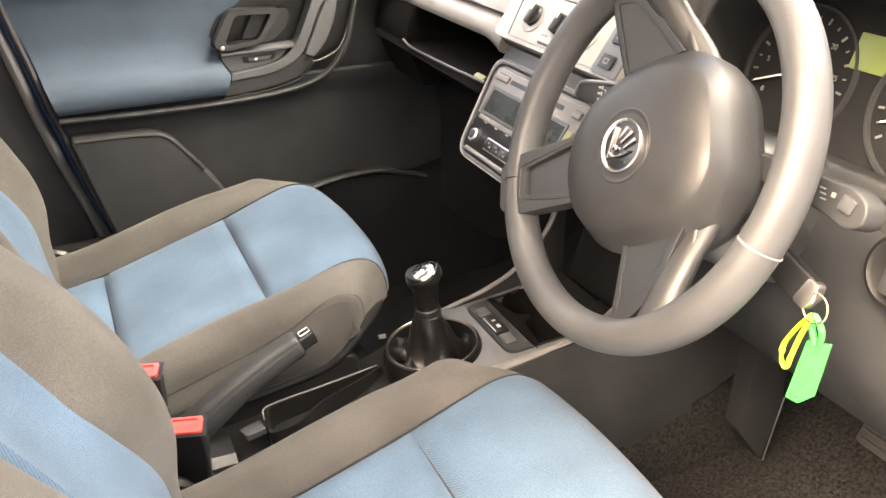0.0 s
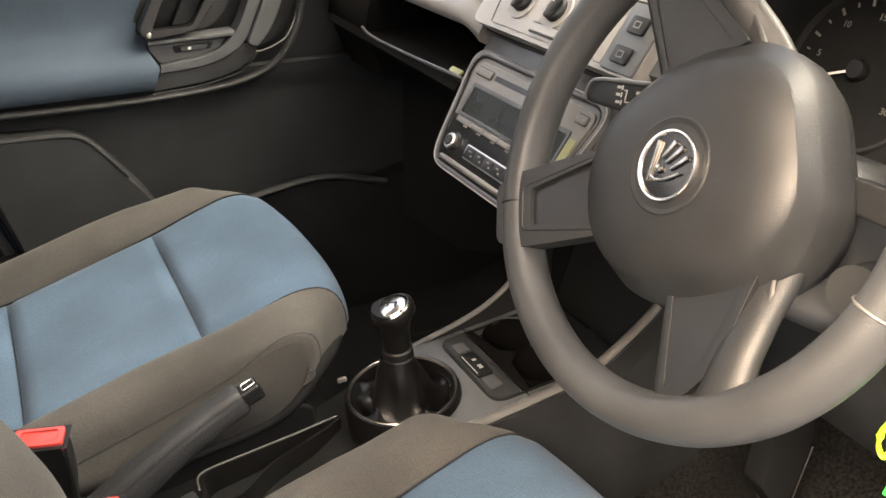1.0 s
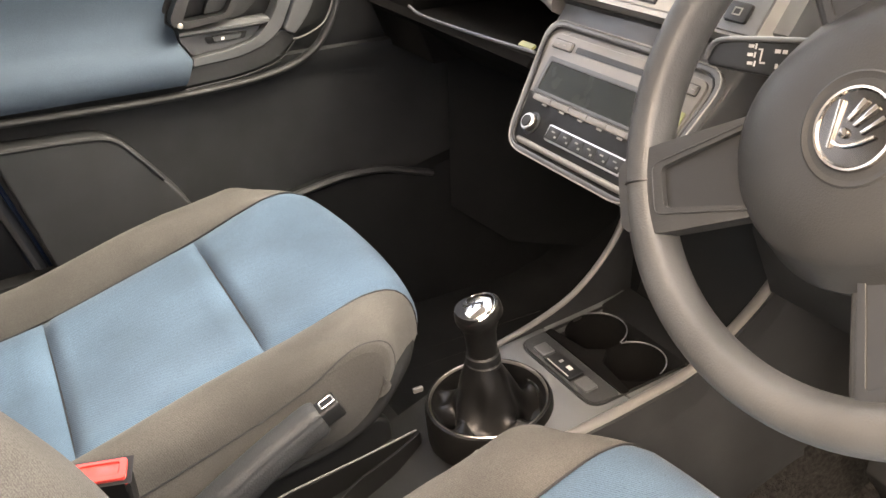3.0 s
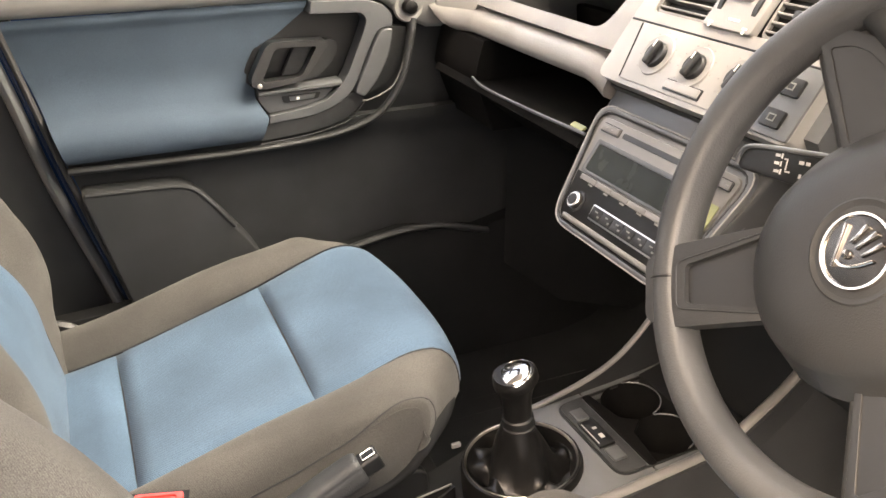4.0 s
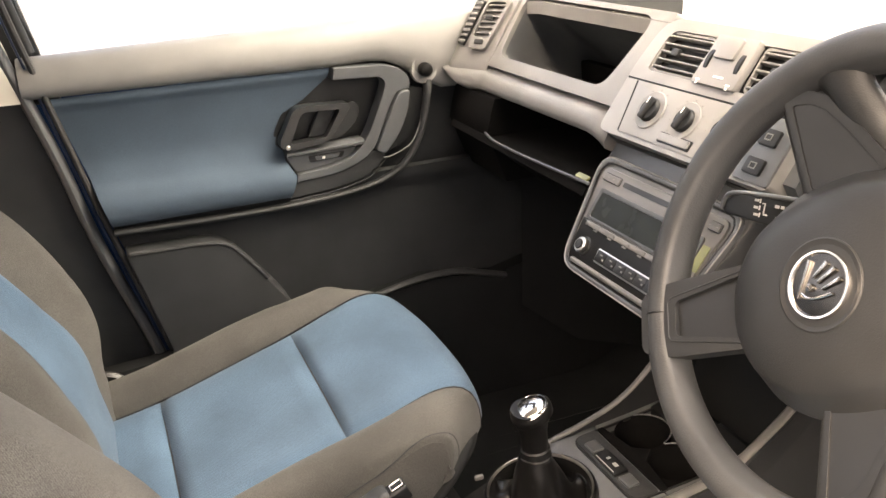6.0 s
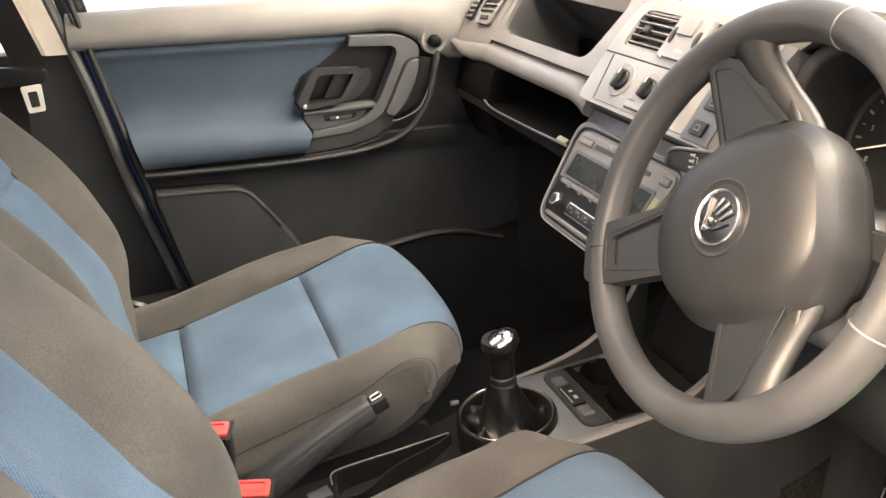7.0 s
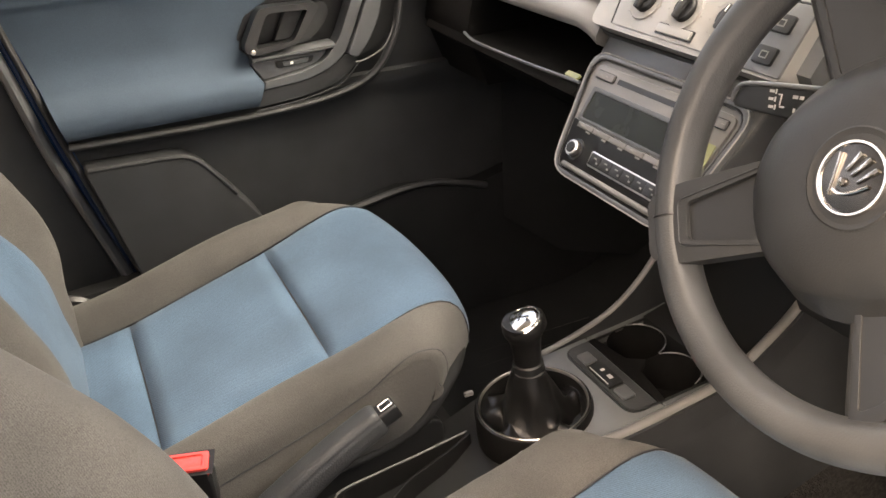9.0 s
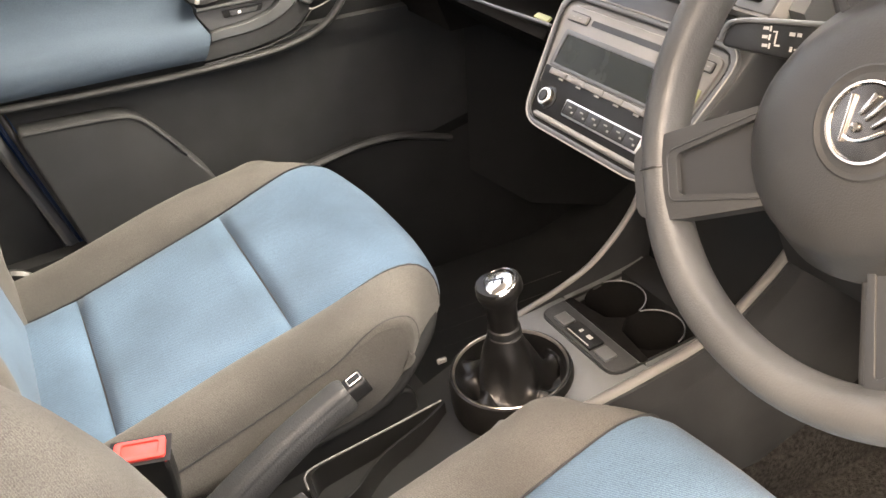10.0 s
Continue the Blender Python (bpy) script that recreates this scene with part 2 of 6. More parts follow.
def sheet(f, nu, nv, thick=0.0):
    """A grid surface f(u, v), u and v from 0 to 1; thick: metres added behind it."""
    bm = bmesh.new()
    g = [[bm.verts.new(f(i / nu, j / nv)) for j in range(nv + 1)] for i in range(nu + 1)]
    for i in range(nu):
        for j in range(nv):
            bm.faces.new((g[i][j], g[i + 1][j], g[i + 1][j + 1], g[i][j + 1]))
    if thick:
        bm.normal_update()
        h = [[bm.verts.new(v.co - v.normal * thick) for v in row] for row in g]
        for i in range(nu):
            for j in range(nv):
                bm.faces.new((h[i][j], h[i][j + 1], h[i + 1][j + 1], h[i + 1][j]))
        for i in range(nu):
            bm.faces.new((g[i][0], h[i][0], h[i + 1][0], g[i + 1][0]))
            bm.faces.new((g[i][nv], g[i + 1][nv], h[i + 1][nv], h[i][nv]))
        for j in range(nv):
            bm.faces.new((g[0][j], g[0][j + 1], h[0][j + 1], h[0][j]))
            bm.faces.new((g[nu][j], h[nu][j], h[nu][j + 1], g[nu][j + 1]))
    return bm


def spline(points, steps=8):
    """A smooth curve through points (Catmull-Rom)."""
    ps = [Vector(p) for p in points]
    ps = [ps[0] * 2 - ps[1]] + ps + [ps[-1] * 2 - ps[-2]]
    out = []
    for i in range(1, len(ps) - 2):
        p0, p1, p2, p3 = ps[i - 1:i + 3]
        for k in range(steps):
            t = k / steps
            out.append(0.5 * ((2 * p1) + (p2 - p0) * t + (2 * p0 - 5 * p1 + 4 * p2 - p3) * t * t + (3 * p1 - p0 - 3 * p2 + p3) * t ** 3))
    out.append(ps[-2])
    return out


def sweep(path, radius, sides=10, closed=False, flat=1.0, up=(0, 0, 1), radii=None):
    """A tube along a path; flat scales it across its second axis."""
    path = [Vector(p) for p in path]
    n, secs = len(path), []
    for i, p in enumerate(path):
        a = path[i - 1] if (i or closed) else p
        b = path[(i + 1) % n] if (i < n - 1 or closed) else p
        d = (b - a).normalized()
        x = d.cross(Vector(up))
        x = x.normalized() if x.length > 1e-5 else Vector((1, 0, 0))
        y = x.cross(d).normalized()
        r = radii[i] if radii else radius
        secs.append([p + x * (r * math.cos(2 * math.pi * k / sides)) + y * (r * flat * math.sin(2 * math.pi * k / sides)) for k in range(sides)])
    if closed:
        secs.append(secs[0])
        bm = loft(secs, caps=False)
        bmesh.ops.remove_doubles(bm, verts=bm.verts[:], dist=1e-6)
        return bm
    return loft(secs)


def lathe(profile, m=None, sides=32, caps=True):
    """A profile of (radius, height) turned round the local z axis."""
    secs = [[(r * math.cos(2 * math.pi * k / sides), r * math.sin(2 * math.pi * k / sides), h) for k in range(sides)] for r, h in profile]
    bm = loft(secs, caps=caps)
    if m is not None:
        bm.transform(m)
    return bm


def basis(origin, right, up):
    """A local frame: x along right, y along up, z out of the plane."""
    x = Vector(right).normalized()
    y = (Vector(up) - x * Vector(up).dot(x)).normalized()
    z = x.cross(y)
    return Matrix(((x.x, y.x, z.x, origin[0]), (x.y, y.y, z.y, origin[1]), (x.z, y.z, z.z, origin[2]), (0, 0, 0, 1)))


def lerp_table(table, x):
    for (x0, y0), (x1, y1) in zip(table, table[1:]):
        if x <= x1:
            return y0 + (y1 - y0) * max(0.0, (x - x0)) / (x1 - x0)
    return table[-1][1]


def ease(table, x):
    """Smoothly interpolated table (cubic through the points)."""
    k = 0
    while k < len(table) - 2 and x > table[k + 1][0]:
        k += 1
    def slope(i):
        a, b = max(0, i - 1), min(len(table) - 1, i + 1)
        return (table[b][1] - table[a][1]) / (table[b][0] - table[a][0])
    (x0, y0), (x1, y1) = table[k], table[k + 1]
    h = x1 - x0
    t = min(1.0, max(0.0, (x - x0) / h))
    return y0 * (1 + 2 * t) * (1 - t) ** 2 + h * slope(k) * t * (1 - t) ** 2 + y1 * t * t * (3 - 2 * t) + h * slope(k + 1) * t * t * (t - 1)


def bars(marks, m, material, name, parent, label=""):
    """Small printed marks: boxes (x, y, width, height) just above a local plane, joined."""
    bm = bmesh.new()
    for x, y, w, h in marks:
        q = block((x, y, 0.0004), (w, h, 0.0006), None, 0)
        tmp = bpy.data.meshes.new("tmp")
        q.to_mesh(tmp)
        q.free()
        bm.from_mesh(tmp)
        bpy.data.meshes.remove(tmp)
    bm.transform(m)
    return part(name, bm, material, parent, label)


# ---- outside and the car's shell ----
def ground():
    m, nt, n, l, b = nodes_of("yard_asphalt")
    co, ramp = vary(nt, (0.225, 0.225, 0.222), 0.25, 3, 8)
    l.new(ramp.outputs["Color"], b.inputs["Base Color"])
    b.inputs["Roughness"].default_value = 0.9
    bm = bmesh.new()
    bmesh.ops.create_grid(bm, x_segments=4, y_segments=4, size=400)
    bm.transform(Matrix.Translation((0, 0, -0.24)))
    ob = part("ground", bm, m)
    tagged(ob, "grey worn asphalt yard round the parked car", "ground", kind="structure")


ground()
# unseen wall, added to keep low sky light off the door panel
BLOCKER = plastic("blocker_wall_grey", (0.45, 0.445, 0.435), 0.9, 60, 0.3)
tagged(part("wall_light_blocker", block((-0.5, -5.0, 1.5), (30, 0.25, 3.6), None, 0.02), BLOCKER), "unseen plain grey wall added to hold back low sky light", "wall", kind="structure")


def shell():
    floor = thing("floor", (0, 0, 0.06), "charcoal looped carpet over the car's floor pan and toe boards", "car floor", kind="structure")
    prof = [(-1.6, 0.12), (-0.9, 0.12), (-0.55, 0.10), (0.42, 0.10), (0.50, 0.115), (0.58, 0.16), (0.86, 0.40), (0.95, 0.62)]
    part("carpet", sheet(lambda u, v: (lerp_table([(i / 7, p[0]) for i, p in enumerate(prof)], u), -0.66 + 1.32 * v, lerp_table([(i / 7, p[1]) for i, p in enumerate(prof)], u)), 28, 12, 0.03), CARPET, floor, angle=60)
    tun = [[(x, y * w, z * h) for y, z in ((-0.13, 0.07), (-0.125, 0.17), (-0.10, 0.22), (0.10, 0.22), (0.125, 0.17), (0.13, 0.07))] for x, w, h in ((-1.6, 1, 0.95), (0.3, 1, 1), (0.6, 1.15, 1.3), (0.9, 1.3, 2.2))]
    part("tunnel", bevel(loft(tun), 0.015, 3), CARPET, floor)
    roof = tagged(part("ceiling", loft([[(x, y, z + 0.05 * (1 - (y / 0.62) ** 2)) for y in (-0.62, -0.5, -0.25, 0, 0.25, 0.5, 0.62)] + [(x, y, z + 0.04 + 0.05 * (1 - (y / 0.62) ** 2)) for y in (0.62, 0.5, 0.25, 0, -0.25, -0.5, -0.62)] for x, z in ((-2.1, 1.28), (-1.4, 1.33), (-0.6, 1.34), (0.0, 1.28))]), HEADLINER), "pale grey fabric headliner under the car's roof", "ceiling", kind="structure")
    for side, name in ((1, "left"), (-1, "right")):
        a = sweep([(0.0, 0.60 * side, 1.30), (0.45, 0.655 * side, 1.10), (0.95, 0.69 * side, 0.86)], 0.035, 10, flat=1.4)
        tagged(part("a_pillar", a, PILLAR), "cream plastic trim on the windscreen pillar", "pillar", kind="structure")
    tagged(part("wall_back", block((-2.12, 0, 0.75), (0.06, 1.3, 1.1), None, 0.02), DARK), "dark trim closing the car's tail", "wall", kind="structure")
    # rear part of both flanks, below and beside the rear side windows
    for side in (1, -1):
        out = [(-2.12, 0.10), (-0.74, 0.10), (-0.76, 1.30), (-2.12, 1.30)]
        hole = rounded([(-1.95, 0.90), (-0.92, 0.86), (-0.94, 1.24), (-1.75, 1.22)], 0.06)
        m = basis((0, 0.70 * side, 0), (1, 0, 0), (0, 0, 1))
        tagged(part("wall_rear_flank", plate(out, 0.05, m, 0.004, 2, hole), DARK), "dark rear side trim with a window opening", "wall", kind="structure")
    # painted outer panels
    tagged(part("roof", sheet(lambda u, v: (-2.14 + 2.14 * u, -0.66 + 1.32 * v, 1.36 + 0.06 * math.sin(math.pi * min(1.0, 0.25 + 0.6 * u)) - 0.05 * (2 * v - 1) ** 4), 14, 14, 0.012), PAINT), "blue painted roof panel of the car", "roof", kind="structure")
    for side in (1, -1):
        tagged(part("wall_front_wing", loft([[(x, 0.69 * side, 0.02), (x, 0.72 * side, 0.30), (x, 0.70 * side, zt), (x, 0.64 * side, zt + 0.02), (x, 0.64 * side, 0.02)] for x, zt in ((0.70, 0.72), (1.2, 0.66), (1.7, 0.56), (1.98, 0.46))]), PAINT), "blue painted front wing of the car", "wing", kind="structure")
        tagged(part("wall_rear_panel", block((-1.45, 0.735 * side, 0.46), (1.36, 0.02, 0.76), None, 0.008), PAINT), "blue painted rear side panel of the car", "wall", kind="structure")
    tagged(part("wall_nose", block((1.97, 0, 0.28), (0.06, 1.30, 0.50), None, 0.025, 3), PAINT), "blue painted front end of the car", "wall", kind="structure")
    # hinge posts ahead of both front doors, unseen, added against light leaking in
    for side in (1, -1):
        tagged(part("wall_hinge_post", block((0.82 if side > 0 else 0.74, 0.705 * side, 0.37), (0.36 if side > 0 else 0.52, 0.06, 0.62), None, 0.01), DARK), "unseen dark inner side of the front wing, keeping light out of the footwell", "wall", kind="structure")
    # sill under the driver's open doorway, scuttle and bonnet
    tagged(part("door_sill", block((-0.05, -0.70, 0.10), (1.5, 0.09, 0.14), None, 0.025, 3), PAINT), "blue painted sill of the open driver's doorway", "door sill", kind="structure")
    tagged(part("bonnet", sheet(lambda u, v: (1.0 + 0.95 * u, -0.68 + 1.36 * v, 0.74 - 0.16 * u * u - 0.10 * (2 * v - 1) ** 4), 12, 12, 0.02), PAINT), "blue painted bonnet ahead of the windscreen", "bonnet", kind="structure")
    tagged(part("bulkhead", block((0.98, 0, 0.40), (0.04, 1.36, 0.68), None, 0.01), DARK), "dark bulkhead behind the dashboard", "wall", kind="structure")
    screen = sheet(lambda u, v: (0.02 + 0.95 * u, (-0.62 + 1.24 * v) * (1 + 0.10 * u), 1.30 - 0.54 * u + 0.04 * (1 - (2 * v - 1) ** 2) * (1 - u)), 4, 10, 0.004)
    ws = tagged(part("windscreen", screen, GLASS), "clear curved windscreen glass", "window", kind="structure")
    ws.visible_shadow = False


shell()


# ---- seats ----
CUSHION = [(-0.53, 0.322), (-0.475, 0.328), (-0.395, 0.343), (-0.29, 0.374), (-0.18, 0.409), (-0.10, 0.437), (-0.048, 0.451), (-0.006, 0.446), (0.020, 0.418), (0.030, 0.370), (0.022, 0.30)]
CUSHION_Q = [(0.167, 0.0), (0.183, 0.016), (0.205, 0.028), (0.228, 0.026), (0.243, 0.012), (0.2505, -0.006)]
HEM = [(-0.52, 0.2515, 0.290), (-0.40, 0.2515, 0.300), (-0.30, 0.2515, 0.310), (-0.226, 0.2515, 0.320), (-0.140, 0.2515, 0.334), (-0.104, 0.250, 0.350), (-0.084, 0.245, 0.366), (-0.060, 0.230, 0.382), (-0.038, 0.207, 0.388), (-0.022, 0.18, 0.388)]
BACK = [(-0.462, 0.315), (-0.474, 0.39), (-0.490, 0.47), (-0.520, 0.55), (-0.558, 0.64), (-0.598, 0.73), (-0.645, 0.83), (-0.692, 0.93), (-0.715, 0.972), (-0.745, 0.99), (-0.785, 0.975), (-0.80, 0.93)]
BACK_Q = [(0.150, 0.0), (0.170, 0.022), (0.194, 0.042), (0.220, 0.040), (0.240, 0.018), (0.250, -0.02), (0.250, -0.075)]
BACK_LIFT = [(0.30, 0.1), (0.40, 0.25), (0.47, 0.70), (0.56, 1.15), (0.64, 1.2), (0.72, 0.85), (0.80, 0.4), (1.0, 0.1)]


class Profile:
    """A smooth line in the xz plane with its normals, by length from 0 to 1."""

    def __init__(self, points):
        self.p = spline([(x, 0, z) for x, z in points], 10)
        self.s = [0.0]
        for a, b in zip(self.p, self.p[1:]):
            self.s.append(self.s[-1] + (b - a).length)
        self.s = [v / self.s[-1] for v in self.s]

    def at(self, s):
        s = min(1.0, max(0.0, s))
        k = 0
        while k < len(self.s) - 2 and self.s[k + 1] < s:
            k += 1
        t = (s - self.s[k]) / (self.s[k + 1] - self.s[k])
        d = (self.p[min(k + 2, len(self.p) - 1)] - self.p[max(k - 1, 0)]).normalized()
        return self.p[k].lerp(self.p[k + 1], t), Vector((-d.z, 0, d.x))

    def where(self, key, axis, top=1.0):
        return min((abs(p[axis] - key), s) for p, s in zip(self.p, self.s) if s <= top)[1]


CP, BP = Profile(CUSHION), Profile(BACK)
CQ, BQ = [spline([(w, d, 0) for w, d in q], 6) for q in (CUSHION_Q, BACK_Q)]
HEMLINE = spline(HEM, 8)


def along(curve, t):
    k = min(len(curve) - 2, int(t * (len(curve) - 1)))
    return curve[k].lerp(curve[k + 1], t * (len(curve) - 1) - k)


def puff(u, v, h, edge=0.10):
    """A pillow's rise: nought at the seams."""
    e = min(1.0, min(u, 1 - u) / edge) * min(1.0, min(v, 1 - v) / edge)
    return h * (1 - (1 - e) ** 2) - 0.5 * h * max(0.0, 1 - 3 * e)


def seat(name, shift, label, group, ahead=0.0, recline=0.0, bulge=1.0, split=True, narrow=1.0):
    ox, yc, oz = shift
    base = thing(name, (ox - 0.25, yc, 0.10), label, "car seat", group)

    def cushion_point(s, w, d):
        p, n = CP.at(s)
        front = max(0.0, (s - 0.45) / 0.55)
        round_off = 0.050 * min(1.3, (abs(w) / 0.2) ** 2.4) * front ** 1.5 + 0.085 * max(0.0, (abs(w) - 0.15) / 0.1) ** 1.5 * front ** 1.2
        q = min(1.0, max(0.0, (s - 0.38) / 0.45))
        d = d * (1.2 - 1.15 * q * q * (3 - 2 * q)) if d > 0 else d
        low = 0.012 * min(1.0, max(0.0, (abs(w) - 0.167) / 0.05)) * max(0.0, 1 - abs(s - 0.75) / 0.25)
        if d < -0.02:
            n = (n * 0.3 + Vector((0, 0, 0.7))).normalized()
        return Vector((ox + p.x - round_off, yc + w, oz + p.z - low)) + n * d

    def back_point(s, w, d):
        p, n = BP.at(s)
        n = -n
        k = ease(BACK_LIFT, p.z)
        zr = p.z
        d = d * (k * bulge if d > 0 else 1.0)
        r = lerp_table([(0.30, 1.0), (0.45, 1.0), (0.62, 0.70 * narrow), (1.1, 0.66 * narrow)], p.z)
        w = w * r if abs(w) < 0.15 else math.copysign(0.15 * r + (abs(w) - 0.15) * (0.25 - 0.15 * r) / 0.1, w)
        rise = max(0.0, zr - 0.47)
        turn = radians(recline) * min(1.0, rise / 0.08)
        p = Vector((p.x - rise * math.sin(turn), 0, zr - rise * (1 - math.cos(turn)) - 0.4 * rise * math.sin(turn)))
        w2 = w * (1 - 0.10 * max(0.0, (zr - 0.72) / 0.27) ** 2)
        return Vector((ox + p.x + ahead, yc + w2, oz + p.z)) + n * d

    rear, mid = CP.where(-0.395, 0, 0.6), CP.where(-0.18, 0, 0.8)
    for s0, s1, n in ((0.0, rear, 8), (rear, mid, 16), (mid, 0.895, 26)):
        h = 0.007
        part("cushion_insert", sheet(lambda u, v: cushion_point(s0 + (s1 - s0) * u, -0.167 + 0.334 * v, 0.002 * abs(2 * v - 1) ** 3 - 0.006 * (1 - (2 * v - 1) ** 2) + puff(u, v, h, 0.07)), n, 22, 0.012), BLUE_CLOTH, base, "blue twill cloth panel", 60)
    for s0 in (rear, mid):
        part("seam", sweep([cushion_point(s0, -0.167 + 0.334 * k / 20, -0.0035 - 0.006 * (1 - (k / 10 - 1) ** 2)) for k in range(21)], 0.0016, 6), SEAM, base)
    for sx in (-1, 1):
        def bol(u, v):
            q = along(CQ, v)
            return cushion_point(u * 0.885, sx * q.x, q.y + 0.002 * (1 - v) ** 4 + puff(0.5, v, 0.004, 0.12))
        part("cushion_bolster", sheet(bol, 48, 18, 0.003 * sx), GREY_CLOTH, base, "grey melange cloth bolster", 60)
        def hem(u):
            h = along(HEMLINE, u)
            return Vector((ox + h.x, yc + sx * h.y, oz + h.z))
        def flank(u, v):
            p = cushion_point(0.02 + 0.868 * u, sx * 0.2508, -0.0065).lerp(hem(0.76 * u), v)
            p.y += sx * 0.010 * math.sin(math.pi * v) * math.sin(math.pi * min(0.90, 0.15 + u)) ** 0.5
            return p
        part("cushion_side", sheet(flank, 40, 10, 0.003 * sx), SIDE_CLOTH, base, "dark grey cloth side panel", 60)
        part("piping", sweep([hem(k / 50) + Vector((0, 0, -0.005 - 0.006 * max(0.0, k / 50 - 0.5))) for k in range(51)], 0.0050, 12, radii=[0.0050 + 0.014 * max(0.0, k / 50 - 0.45) for k in range(51)]), MATTE, base, "dark rolled edge under the cushion")
        # the side seam leaves the panel's edge and climbs round the nose
        def side_seam(t):
            q = along(CQ, 1.0 - 0.42 * max(0.0, (t - 0.62) / 0.38) ** 1.6)
            return cushion_point(0.885 * t, sx * (q.x + 0.0006), q.y + 0.0004)
        part("seam", sweep([side_seam(k / 50) for k in range(1, 50)], 0.0009, 6), SEAM, base)
        part("seam", sweep([cushion_point(0.89 * k / 40, sx * 0.167, 0.0012) for k in range(41)], 0.0013, 6), SEAM, base)
        # plastic skirt under the cushion
        top = [(-0.50, 0.290), (-0.30, 0.312), (-0.16, 0.330), (-0.09, 0.345), (-0.075, 0.335), (-0.070, 0.24), (-0.11, 0.185), (-0.2, 0.155), (-0.50, 0.15)]
        m = basis((ox, yc + sx * 0.245, oz), (1, 0, 0), (0, 0, 1))
        m = m @ Matrix.Translation((0, 0, 0.006 if sx < 0 else 0.012))
        part("side_skirt", plate(rounded(top, 0.03), 0.018, m, 0.005, 3), BLACK, base, "dark grey moulded plastic skirt")
        part("seat_rail", block((ox - 0.22, yc + sx * 0.19, 0.135 + oz * 0.5), (0.50, 0.035, 0.07), None, 0.006), BLACK, base, "black steel seat rail")
    part("seat_pan", block((ox - 0.26, yc, oz + 0.235), (0.46, 0.46, 0.09), None, 0.02), BLACK, base)
    top_seam = BP.where(0.665, 2)
    for s0, s1, n in ((0.0, top_seam, 24), (top_seam, 0.86, 20)) if split else ((0.0, 0.86, 44),):
        part("back_insert", sheet(lambda u, v: back_point(s0 + (s1 - s0) * u, -0.15 + 0.30 * v, 0.012 * abs(2 * v - 1) ** 3 - 0.004 + puff(u, v, 0.008, 0.07)), n, 20, -0.012), BLUE_CLOTH, base, "blue twill cloth panel", 60)
    for sx in (-1, 1):
        def bolb(u, v):
            q = along(BQ, v)
            return back_point(u * 0.86, sx * q.x, q.y + 0.006 * (1 - v) ** 4)
        part("back_bolster", sheet(bolb, 44, 22, -0.012 * sx), GREY_CLOTH, base, "grey melange cloth bolster", 60)
    shellp = [[back_point(0.86 * k / 20, w, -0.02 if abs(w) < 0.22 else -0.07) for w in (-0.245, -0.2, 0, 0.2, 0.245)] + [back_point(0.86 * k / 20, w, -0.12) for w in (0.235, 0.18, 0, -0.18, -0.235)] for k in range(21)]
    part("back_shell", loft(shellp), GREY_CLOTH, base, "grey cloth seat back", 60)
    # recliner cover at the seat's hinge
    for sx in (-1, 1):
        part("hinge_cover", lathe([(0.0, 0.0), (0.045, 0.0), (0.05, 0.006), (0.046, 0.018), (0.0, 0.02)], basis((ox - 0.475, yc + sx * 0.262, oz + 0.32), (1, 0, 0), (0, 0, sx * -1.0)) @ Matrix.Translation((0, 0, -0.012)), 24), BLACK, base)
    return base


seat("passenger_seat", (0.0, 0.309, 0.0), "grey melange and blue cloth passenger seat beside the handbrake", "front seats", 0.0, 6.5)
seat("driver_seat", (0.093, -0.339, -0.040), "grey melange and blue cloth driver's seat before the steering wheel", "front seats", 0.010, 3.4, 1.08, False, 0.66)


